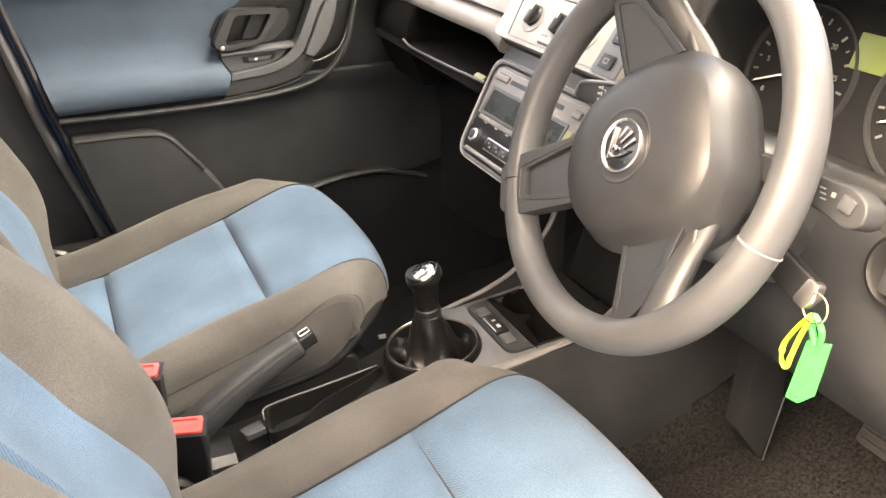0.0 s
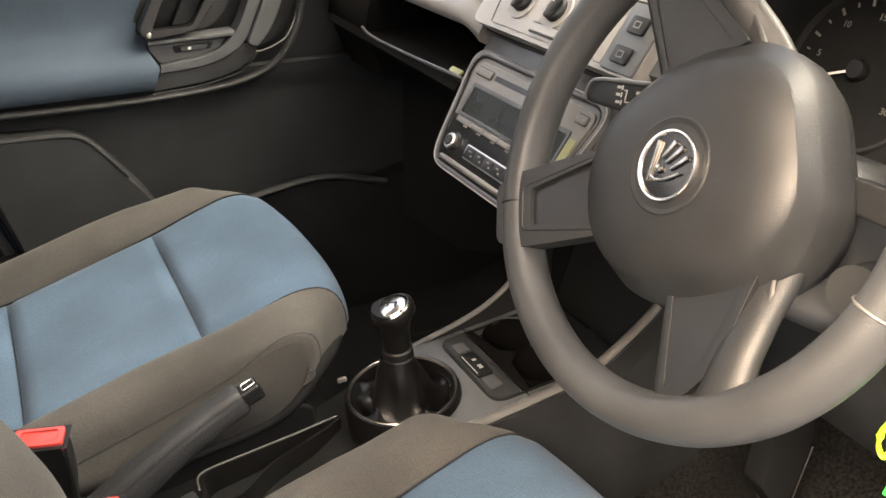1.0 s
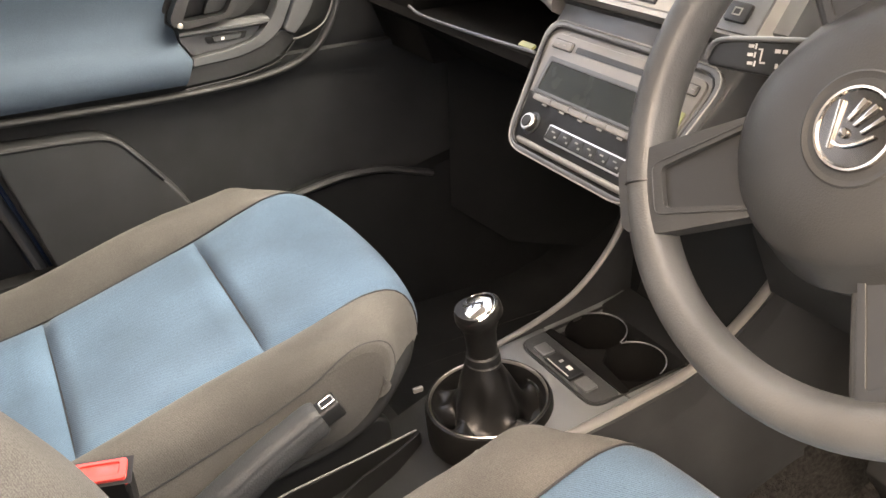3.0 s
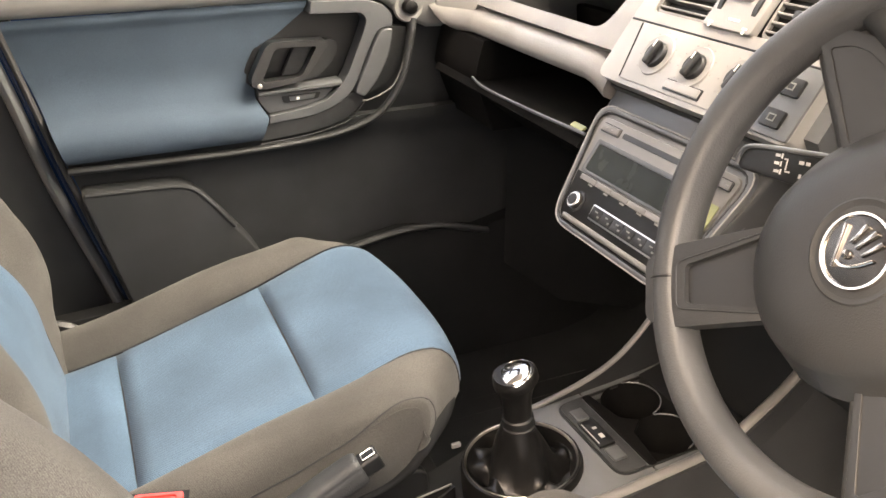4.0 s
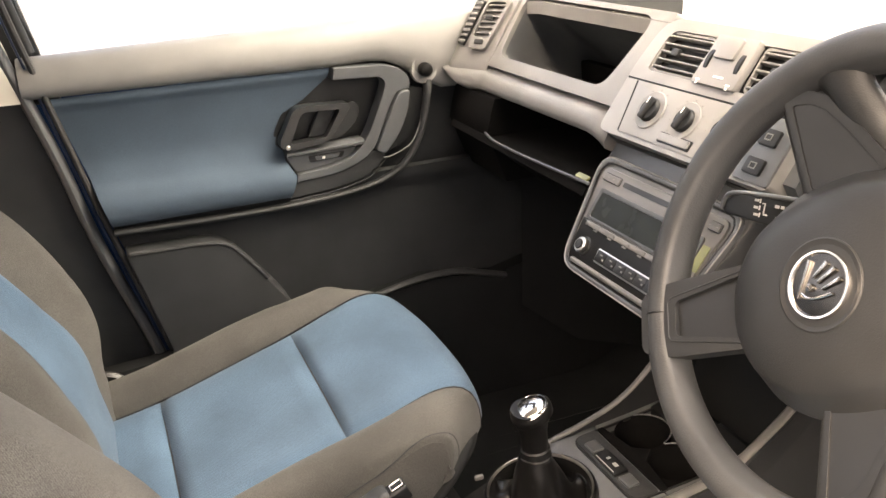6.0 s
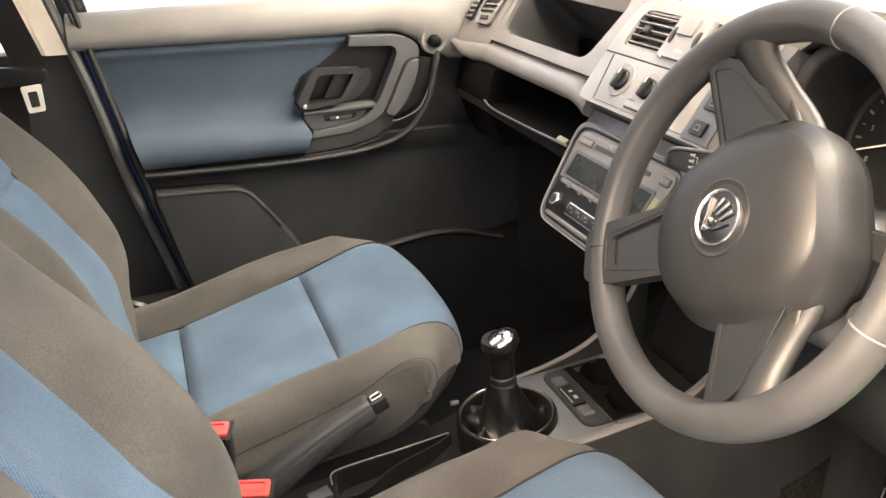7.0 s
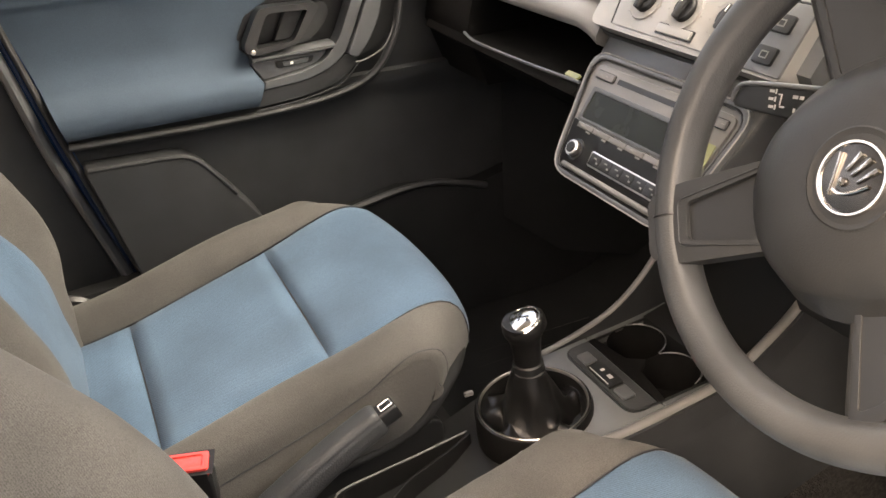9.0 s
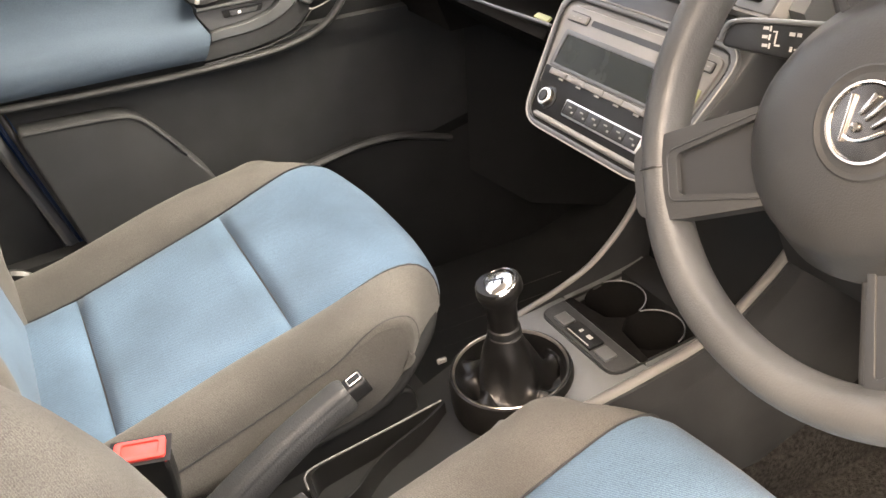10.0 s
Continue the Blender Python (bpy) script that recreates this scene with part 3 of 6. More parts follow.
# ---- passenger door ----
def passenger_door():
    door = thing("passenger_door", (-0.1, 0.66, 0.25), "closed passenger door with blue cloth insert and grey plastic trim", "car door")
    D = lambda y: basis((0, y, 0), (1, 0, 0), (0, 0, 1))
    # upper roll under the window
    sec = []
    for k in range(25):
        x = -0.50 + 0.80 * k / 24
        z = lerp_table([(-0.50, 0.857), (0.0, 0.868), (0.15, 0.878), (0.2, 0.882), (0.3, 0.884)], x)
        low = lerp_table([(-0.50, 0.800), (-0.03, 0.796), (0.05, 0.800), (0.09, 0.79), (0.12, 0.765), (0.16, 0.74), (0.3, 0.735)], x)
        sec.append([(x, 0.72, z - 0.004), (x, 0.665, z), (x, 0.648, z - 0.006), (x, 0.634, z - 0.022), (x, 0.630, 0.5 * (z - 0.02 + low)), (x, 0.632, low + 0.008), (x, 0.640, low), (x, 0.72, low)])
    part("top_roll", loft(sec), DOORTOP, door, "light grey moulded door top", 50)
    right = [(0.585, -0.128), (0.61, -0.119), (0.629, -0.112), (0.645, -0.121), (0.654, -0.125), (0.666, -0.123), (0.677, -0.135), (0.705, -0.127), (0.730, -0.112), (0.746, -0.080), (0.759, -0.063), (0.779, -0.037), (0.797, -0.029)]
    left = [(0.585, -0.409), (0.797, -0.466)]
    yy = [(0.585, 0.622), (0.60, 0.606), (0.622, 0.602), (0.640, 0.611), (0.660, 0.637), (0.690, 0.652), (0.740, 0.651), (0.775, 0.645), (0.788, 0.639), (0.797, 0.643)]
    def insert(u, v):
        z = 0.592 + 0.205 * v
        x = lerp_table(left, z) + (lerp_table(right, z) - lerp_table(left, z)) * u
        return (x, ease(yy, z), z)
    part("cloth_insert", sheet(insert, 30, 48, 0.01), BLUE_DOOR, door, "blue cloth panel with a padded armrest ledge", 60)
    # lower panel
    yl = [(0.22, 0.655), (0.36, 0.648), (0.50, 0.645), (0.565, 0.640), (0.588, 0.628), (0.61, 0.622)]
    def lower(u, v):
        z = 0.22 + 0.39 * v
        xl = lerp_table([(0.22, -0.32), (0.61, -0.418)], z)
        return (xl + (0.62 - xl) * u, ease(yl, z), z)
    part("lower_panel", sheet(lower, 20, 30, 0.012), DOORLOW, door, "dark grey lower door trim", 60)
    part("front_panel", plate(rounded([(-0.15, 0.57), (0.70, 0.57), (0.70, 0.88), (0.22, 0.87), (-0.15, 0.80)], 0.01), 0.03, D(0.668), 0.003), DOORLOW, door)
    # lip round the handle field
    lip = spline([(-0.412, 0.620, 0.580), (-0.28, 0.619, 0.577), (-0.13, 0.618, 0.577), (0.0, 0.619, 0.586), (0.074, 0.621, 0.611), (0.115, 0.624, 0.662), (0.136, 0.630, 0.730), (0.141, 0.636, 0.756)], 8)
    part("lip", sweep(lip, 0.008, 14, flat=0.7), DARK, door, "dark rolled lip of the door trim")
    # curved frame round the handle field
    ring = rounded([(-0.029, 0.797), (0.057, 0.794), (0.086, 0.785), (0.101, 0.768), (0.100, 0.750), (0.078, 0.749), (0.066, 0.732), (0.045, 0.686), (0.028, 0.652), (0.004, 0.635), (-0.036, 0.621), (-0.111, 0.616), (-0.108, 0.628), (-0.048, 0.634), (-0.014, 0.643), (0.006, 0.660), (0.022, 0.680), (0.052, 0.745), (0.058, 0.764), (0.050, 0.775), (-0.033, 0.779)], [0.002, 0.02, 0.02, 0.015, 0.004, 0.010, 0.01, 0.03, 0.02, 0.02, 0.02, 0.002, 0.002, 0.02, 0.02, 0.015, 0.02, 0.02, 0.008, 0.008, 0.002])
    part("handle_surround", plate(ring, 0.034, D(0.616), 0.007, 4), DOORMID, door, "satin grey curved surround")
    pod = rounded([(0.099, 0.7485), (0.079, 0.747), (0.068, 0.730), (0.047, 0.685), (0.030, 0.651), (0.046, 0.643), (0.071, 0.669), (0.093, 0.712)], [0.006, 0.010, 0.02, 0.03, 0.006, 0.006, 0.03, 0.03])
    part("pull_grip", plate(pod, 0.040, D(0.609), 0.009, 5), DOORMID, door, "rounded grey grip of the door pull")
    recess = [(0.096, 0.749), (0.135, 0.743), (0.123, 0.694), (0.100, 0.654), (0.052, 0.635), (0.062, 0.655), (0.090, 0.705)]
    part("pull_recess", plate(rounded(recess, [0.002, 0.008, 0.03, 0.03, 0.004, 0.02, 0.02]), 0.012, D(0.638), 0.002), BLACK, door, "dark grip recess of the door pull")
    part("recess_edge", sweep(spline([(0.044, 0.6145, 0.636), (0.056, 0.6155, 0.636), (0.080, 0.6180, 0.643), (0.102, 0.6215, 0.656), (0.122, 0.6260, 0.692), (0.133, 0.6300, 0.736)], 8), 0.0014, 8), RADIOM, door, "thin bright edge round the door pull")
    belly = rounded([(-0.110, 0.615), (-0.036, 0.620), (0.004, 0.634), (0.030, 0.651), (0.048, 0.640), (0.046, 0.632), (0.018, 0.609), (-0.010, 0.600), (-0.051, 0.593), (-0.126, 0.588), (-0.119, 0.602)], [0.002, 0.02, 0.02, 0.004, 0.006, 0.01, 0.03, 0.03, 0.02, 0.002, 0.01])
    part("lower_surround", plate(belly, 0.030, D(0.619), 0.006, 4), DARK, door, "dark lower part of the surround")
    part("surround_joint", sweep(spline([(-0.128, 0.612, 0.586), (-0.051, 0.612, 0.591), (-0.008, 0.612, 0.599), (0.020, 0.612, 0.608), (0.049, 0.614, 0.635)], 6), 0.0012, 6), BLACK, door)
    field = rounded([(-0.130, 0.662), (0.030, 0.660), (0.062, 0.750), (0.056, 0.780), (-0.036, 0.783), (-0.064, 0.762), (-0.114, 0.735), (-0.138, 0.690)], 0.012)
    part("handle_recess", plate(field, 0.010, D(0.652), 0.002), BLACK, door, "dark dished field behind the handle")
    bowl = rounded([(-0.006, 0.736), (0.012, 0.732), (0.015, 0.717), (0.004, 0.697), (-0.021, 0.676), (-0.046, 0.672), (-0.030, 0.690), (-0.012, 0.712)], 0.010)
    part("handle_bowl", plate(bowl, 0.012, D(0.640), 0.005, 4), DARK, door, "curved rear shell of the handle")
    # shelf under the handle with the lock switch
    sill = rounded([(-0.122, 0.662), (0.004, 0.662), (-0.014, 0.644), (-0.048, 0.635), (-0.107, 0.629), (-0.122, 0.652)], [0.002, 0.01, 0.01, 0.02, 0.003, 0.008])
    part("switch_shelf", plate(sill, 0.022, D(0.628), 0.003, 3), DOORMID, door, "grey shelf below the handle")
    ledge = [[(x, 0.650, z1), (x, 0.622, z1), (x, 0.616, z1 - 0.003), (x, 0.616, z1 - 0.007), (x, 0.624, z1 - 0.011), (x, 0.650, z1 - 0.011)] for x, z1 in ((-0.123, 0.6695), (-0.06, 0.6705), (-0.01, 0.6715), (0.012, 0.6725))]
    part("shelf_ledge", loft(ledge), DOORMID, door, "rounded ledge under the handle", 50)
    loop = rounded([(-0.100, 0.741), (-0.078, 0.7425), (-0.012, 0.7395), (-0.008, 0.732), (-0.030, 0.704), (-0.050, 0.679), (-0.114, 0.671), (-0.132, 0.678), (-0.132, 0.690), (-0.108, 0.733)], [0.010, 0.02, 0.004, 0.006, 0.02, 0.010, 0.02, 0.008, 0.010, 0.02])
    hole = rounded([(-0.092, 0.733), (-0.026, 0.7305), (-0.054, 0.686), (-0.117, 0.6815)], [0.010, 0.005, 0.008, 0.008])
    part("door_handle", plate(loop, 0.026, D(0.612), 0.0035, 4, hole), HANDLEM, door, "dark grey pull-out door handle")
    part("handle_lever", plate(rounded([(-0.058, 0.731), (-0.027, 0.730), (-0.053, 0.687), (-0.082, 0.685)], 0.006), 0.010, D(0.630), 0.004, 3), DARK, door)
    part("handle_pivot", lathe([(0.0042, -0.008), (0.0042, 0.0), (0.003, 0.0014), (0.0, 0.0016)], D(0.6115) @ Matrix.Translation((-0.1205, 0.6775, 0)), 16), SATIN, door, "small bright pivot")
    sw = part("lock_switch", plate(rounded([(-0.086, 0.6545), (-0.021, 0.6555), (-0.026, 0.645), (-0.083, 0.643)], 0.003), 0.006, D(0.6265), 0.0012), BLACK, door, "black lock switch")
    part("switch_key", plate(rounded([(-0.074, 0.6530), (-0.030, 0.6538), (-0.034, 0.6465), (-0.072, 0.6455)], 0.002), 0.005, D(0.6240), 0.0014), DOORMID, sw)
    part("switch_dot", plate(rounded([(-0.062, 0.6515), (-0.057, 0.6517), (-0.0575, 0.6475), (-0.0625, 0.6473)], 0.001), 0.002, D(0.6235), 0.0), WHITEMARK, sw)
    K = D(0.632) @ Matrix.Translation((0.135, 0.776, 0))
    part("knob_ring", lathe([(0.026, -0.004), (0.024, 0.0012), (0.019, 0.0006), (0.015, -0.001), (0.0, -0.001)], K, 32), DOORTOP, door, "shallow round seat of the mirror knob")
    part("mirror_knob", lathe([(0.012, 0.0), (0.012, 0.008), (0.0105, 0.014), (0.006, 0.0165), (0.0, 0.017)], K, 24), GLOSS, door, "round black mirror knob")
    # storage pocket
    pk = rounded([(-0.402, 0.549), (-0.262, 0.544), (-0.232, 0.526), (-0.192, 0.474), (-0.150, 0.415), (-0.11, 0.30), (-0.33, 0.25)], [0.01, 0.05, 0.03, 0.02, 0.03, 0.02, 0.02])
    part("storage_pocket", plate(pk, 0.06, D(0.592), 0.012, 4), DOORLOW, door, "dark grey moulded storage pocket")
    edge = spline([(-0.395, 0.594, 0.548), (-0.29, 0.594, 0.545), (-0.245, 0.594, 0.537), (-0.215, 0.594, 0.505), (-0.185, 0.594, 0.464)], 6)
    part("pocket_rim", sweep(edge, 0.004, 8), DOORLOW, door)
    # rear edge: rubber seal and painted frame
    e = [(-0.600, 0.63, 1.26), (-0.520, 0.640, 1.02), (-0.487, 0.640, 0.88), (-0.455, 0.640, 0.74), (-0.418, 0.640, 0.58), (-0.360, 0.640, 0.36), (-0.33, 0.64, 0.25)]
    part("door_seal", sweep(spline(e, 6), 0.005, 8), RUBBER, door)
    part("painted_edge", sweep(spline([(x - 0.009, y + 0.004, z) for x, y, z in e], 6), 0.0020, 8), PAINT_SHADED, door, "blue painted door frame edge, darkened for shade")
    part("painted_frame", sweep(spline([(-0.617, 0.648, 1.26), (-0.537, 0.656, 1.02), (-0.512, 0.658, 0.91)], 6), 0.006, 8), PAINT_LIT, door, "blue painted window frame, lightened for daylight")
    glass = part("window_pane", plate([(-0.49, 0.86), (0.22, 0.87), (0.30, 0.98), (0.0, 1.26), (-0.56, 1.28)], 0.004, D(0.675), 0.0), GLASS, door, "clear side window")
    glass.visible_shadow = False
    part("window_frame", sweep(spline([(-0.478, 0.66, 0.865), (-0.519, 0.655, 1.05), (-0.575, 0.62, 1.28), (-0.3, 0.61, 1.30), (0.0, 0.61, 1.29)], 8), 0.009, 10), DARK, door)
    part("outer_skin", plate([(-0.47, 0.10), (0.62, 0.10), (0.70, 0.84), (-0.5, 0.84)], 0.02, D(0.745), 0.004), PAINT, door, "blue painted door skin")


passenger_door()


def pillar():
    post = thing("b_pillar", (-0.6, 0.68, 0.2), "black lower and cream upper trim of the door pillar", "pillar", kind="structure")
    D = lambda y: basis((0, y, 0), (1, 0, 0), (0, 0, 1))
    part("lower_trim", plate(rounded([(-0.80, 0.20), (-0.36, 0.20), (-0.43, 0.50), (-0.502, 0.795), (-0.80, 0.80)], 0.01), 0.05, D(0.668), 0.006), DARK, post, "black plastic lower trim")
    part("upper_trim", loft([[(x0, 0.655, z), (x0 + 0.012, 0.640, z), (x1 - 0.008, 0.638, z), (x1, 0.655, z), (x1, 0.70, z), (x0, 0.70, z)] for x0, x1, z in ((-0.548, -0.496, 0.796), (-0.578, -0.520, 0.90), (-0.67, -0.590, 1.29))]), PILLAR, post, "cream plastic upper trim")
    part("trim_edge", sweep(spline([(-0.625, 0.645, 1.27), (-0.527, 0.650, 0.90), (-0.497, 0.650, 0.80), (-0.470, 0.650, 0.70), (-0.437, 0.650, 0.55), (-0.378, 0.650, 0.35), (-0.35, 0.65, 0.22)], 6), 0.014, 12, flat=0.7), DOORMID, post, "grey rubber edge trim")
    part("inner_post", plate([(-0.60, 0.78), (-0.45, 0.78), (-0.49, 0.98), (-0.575, 1.30), (-0.70, 1.30)], 0.03, D(0.706), 0.003), DARK, post, "dark post behind the trims")
    belt = thing("seat_belt", (-0.58, 0.62, 0.70), "black seat belt hanging by the pillar with its steel tongue", "seat belt")
    web = lambda u, v: (-0.672 + 0.138 * u - 0.050 * (1 - v), 0.625 - 0.015 * math.sin(math.pi * u), 1.25 - 0.475 * u)
    part("webbing", sheet(web, 14, 2, 0.0015), WEB, belt, "black woven webbing")
    part("webbing_low", sheet(lambda u, v: (-0.615 - 0.02 * u + 0.040 * v, 0.612 + 0.02 * u, 0.765 - 0.50 * u), 10, 2, 0.0015), WEB, belt)
    T = basis((-0.572, 0.598, 0.766), (1, 0, -0.15), (0.25, 0.0, 1))
    part("guide", plate(rounded([(-0.065, -0.022), (0.03, -0.002), (0.034, 0.022), (-0.05, 0.016)], 0.01), 0.014, T, 0.004, 3), BLACK, belt, "black plastic belt guide")
    part("tongue", plate(rounded([(-0.012, -0.048), (0.014, -0.048), (0.018, -0.004), (-0.014, -0.004)], 0.004), 0.003, T @ pose(0.006, -0.004, 0, 0, 0, 14), 0.0008, 1, rounded([(-0.006, -0.040), (0.008, -0.040), (0.009, -0.014), (-0.006, -0.014)], 0.003)), PALE, belt, "steel belt tongue")


pillar()


def sill_strip():
    s = spline([(-0.30, 0.60, 0.345), (-0.12, 0.60, 0.362), (0.025, 0.60, 0.390), (0.10, 0.60, 0.401), (0.165, 0.60, 0.400), (0.215, 0.60, 0.387), (0.265, 0.60, 0.372)], 6)
    tagged(part("sill_trim", sweep(s, 0.0075, 10, flat=0.8), GRIP), "grey moulded sill trim along the passenger footwell", "sill trim", kind="structure")
    tagged(part("footwell_panel", loft([[(x, 0.600, z0) , (x, 0.607, z1), (x, 0.64, z1), (x, 0.64, z0)] for x, z0, z1 in ((-0.5, 0.09, 0.34), (-0.1, 0.09, 0.362), (0.10, 0.09, 0.398), (0.25, 0.09, 0.375), (0.45, 0.09, 0.42), (0.80, 0.2, 0.6))]), MATTE), "black plastic side panel of the passenger footwell", "trim panel", kind="structure")
    tagged(part("kick_panel", loft([[(0.30, 0.60, 0.30), (0.30, 0.595, 0.60), (0.33, 0.64, 0.62), (0.33, 0.64, 0.30)], [(0.40, 0.555, 0.22), (0.40, 0.55, 0.60), (0.45, 0.64, 0.62), (0.45, 0.64, 0.22)], [(0.62, 0.52, 0.16), (0.62, 0.52, 0.60), (0.66, 0.64, 0.62), (0.66, 0.64, 0.16)]]), MATTE), "black kick panel at the front of the footwell", "trim panel", kind="structure")


sill_strip()


# ---- dashboard ----
ST = basis((0.196, 0, 0.766), (0, -1, 0), (0.68, 0, 1))
RT = basis((0.187, 0.0, 0.705), (0, -1, 0), (0.68, 0, 1))


def flip(points):
    """From (towards the car's left, up) to the local frame of the centre stack."""
    return [(-a, b) for a, b in points]


def text(words, size, m, material, parent, label=""):
    cu = bpy.data.curves.new("lettering", "FONT")
    cu.body, cu.size, cu.extrude, cu.align_x, cu.align_y = words, size, 0.0004, "CENTER", "CENTER"
    tmp = bpy.data.objects.new("lettering", cu)
    scene.collection.objects.link(tmp)
    me = bpy.data.meshes.new_from_object(tmp.evaluated_get(bpy.context.evaluated_depsgraph_get()))
    bpy.data.objects.remove(tmp)
    bm = bmesh.new()
    bm.from_mesh(me)
    bpy.data.meshes.remove(me)
    bm.transform(m)
    return part("lettering", bm, material, parent, label)


def pod_front(y):
    """Where the dashboard's front stands at each y: its end swells towards the cabin beside the door."""
    return 0.228 - 0.046 * max(0.0, min(1.0, (y - 0.550) / 0.080)) ** 1.15


def dashboard():
    dash = thing("dashboard", (0.45, 0, 0.5), "grey grained plastic dashboard with open shelves and air vents", "dashboard")
    # top pad, hood of the instruments included
    def pad(u, v):
        y = -0.66 + 1.32 * v
        x = 0.29 + 0.66 * u
        hood = max(0.0, 1 - abs((y + 0.36) / 0.20) ** 4) * max(0.0, 1 - u * 1.6)
        z = 0.886 + 0.006 * math.sin(math.pi * min(1, u * 6)) - 0.13 * u ** 1.2 + 0.040 * hood - 0.02 * max(0, abs(y) - 0.5) * 4
        return (x - 0.03 * hood, y, z)
    part("top_pad", sheet(pad, 24, 60, 0.02), DASH, dash, "grey grained dashboard top", 60)
    # passenger side: sloped front with the upper cubby
    FR = basis((0.232, 0.36, 0.800), (0, -1, 0), (0.68, 0, 1))
    outer = rounded([(-0.198, -0.020), (0.212, -0.020), (0.212, 0.118), (-0.198, 0.118)], [0.002, 0.004, 0.004, 0.002])
    hole = rounded([(-0.176, 0.001), (0.140, 0.001), (0.176, 0.110), (-0.188, 0.110)], [0.022, 0.022, 0.03, 0.03])
    part("cubby_frame", plate(outer, 0.014, FR, 0.0045, 3, hole), DASH, dash, "grey plastic front with a rounded opening")
    part("cubby_liner", bevel(liner(hole, 0.20, FR @ Matrix.Translation((0, 0, -0.008))), 0.0), DOORMID, dash, "dark grey liner of the open upper shelf", 50)
    # convex band below the cubby
    band = []
    for k in range(31):
        y = 0.630 - 0.468 * k / 30
        e = pod_front(y) - 0.228
        r = 0.012 * max(0.0, 1 - (y - 0.165) / 0.05) ** 2
        up = max(0.0, (y - 0.572) / 0.058) ** 2
        band.append([(x + e + 0.012 * up, y, z - r + max(0.0, 0.780 - z) * 0.85 * up) for x, z in ((0.246, 0.787), (0.238, 0.780), (0.217, 0.774), (0.209, 0.769), (0.202, 0.755), (0.203, 0.746), (0.215, 0.740), (0.246, 0.745))])
    part("band", loft(band), DASH, dash, "grey rounded padded band", 60)
    # lower open shelf with its rim, inner shade painted black
    part("shelf_back", block((0.40, 0.40, 0.715), (0.02, 0.50, 0.12), None, 0.004), SHADED_BLACK, dash)
    part("shelf_floor", sheet(lambda u, v: (0.172 + 0.24 * u, 0.60 - 0.445 * v, 0.686 - 0.034 * min(1.0, u * 5) + 0.004 * (1 - v)), 10, 12, -0.012), SHADED_BLACK, dash, "lower shelf coloured black for the shade inside it", 60)
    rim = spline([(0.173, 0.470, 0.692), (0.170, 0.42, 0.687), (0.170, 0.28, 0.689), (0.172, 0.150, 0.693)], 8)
    part("shelf_side", loft([[(x, y, z) for x, z in ((0.196, 0.742), (0.188, 0.715), (0.182, 0.685), (0.215, 0.60), (0.45, 0.60), (0.45, 0.745))] for y in (0.48, 0.50, 0.64)]), SHADED_BLACK, dash, "closing panel coloured black for the shade round it", 50)
    part("shelf_rim", sweep(rim, 0.0022, 8), DOORMID, dash, "grey rim of the lower shelf")
    part("shelf_label", plate(rounded([(-0.014, -0.004), (0.014, -0.004), (0.014, 0.004), (-0.014, 0.004)], 0.002), 0.003, basis((0.176, 0.172, 0.697), (0, -1, 0), (0.9, 0, 0.5)), 0.0005), LCDY, dash, "pale yellow-green sticker")
    # knee panel below the shelf, leaning back into the footwell, its shade painted black
    part("knee_panel", loft([[(x, y, z) for x, z in ((0.175, 0.682), (0.20, 0.655), (0.27, 0.60), (0.38, 0.56), (0.55, 0.54), (0.62, 0.60), (0.62, 0.68))] for y in (0.62, 0.45, 0.28, 0.12)]), SHADED_BLACK, dash, "underside of the dashboard coloured black for its shade", 50)
    # swelling end by the door, with the outer vent and the side window grille
    ends = []
    for y in (0.556, 0.568, 0.580, 0.592, 0.604, 0.616, 0.624, 0.629, 0.632):
        f = pod_front(y) + (0.0, 0.004, 0.014)[max(0, [0.624, 0.629, 0.632].index(y))] if y > 0.62 else pod_front(y)
        up = max(0.0, (y - 0.572) / 0.058) ** 2
        ends.append([(f + dx, y, max(z, 0.742 + 0.034 * up)) for dx, z in ((0.060, 0.742), (0.006, 0.744), (-0.010, 0.756), (-0.010, 0.772), (0.000, 0.790), (0.020, 0.825), (0.040, 0.858), (0.056, 0.882), (0.085, 0.890))] + [(0.50, y, 0.85), (0.50, y, 0.742)])
    part("end_cap", loft(ends), DASH, dash, "rounded grey end of the dashboard", 60)
    E = basis((0.2035, 0.5985, 0.80), (0.496, -0.868, 0), (0.62, 0, 1))
    vo = rounded([(0.000, 0.010), (0.034, 0.006), (0.069, 0.096), (0.018, 0.096)], [0.008, 0.008, 0.012, 0.012])
    vi = rounded([(0.005, 0.030), (0.0355, 0.026), (0.0595, 0.090), (0.0205, 0.090)], [0.006, 0.006, 0.009, 0.009])
    v = part("outer_vent", plate(vo, 0.010, E @ Matrix.Translation((0, 0, 0.005)), 0.002, 2, vi), DASH, dash, "air vent with horizontal slats")
    part("vent_box", plate(vi, 0.003, E @ Matrix.Translation((0, 0, -0.004)), 0), BLACK, v)
    for k in range(6):
        y = 0.036 + 0.0098 * k
        x0, x1 = 0.0065 + 0.26 * (y - 0.030), 0.0365 + 0.375 * (y - 0.027)
        part("slat", block(((x0 + x1) / 2, y, 0.0005), (x1 - x0, 0.0030, 0.007), E, 0.0008, 1), DASH, v)
    part("slider_tab", block((0.030, 0.062, 0.004), (0.014, 0.008, 0.006), E, 0.002, 2), DARK, v)
    part("vent_wheel", block((0.0205, 0.0195, 0.0045), (0.018, 0.009, 0.005), E, 0.002, 2), DARK, v, "dark thumb wheel below the vent")
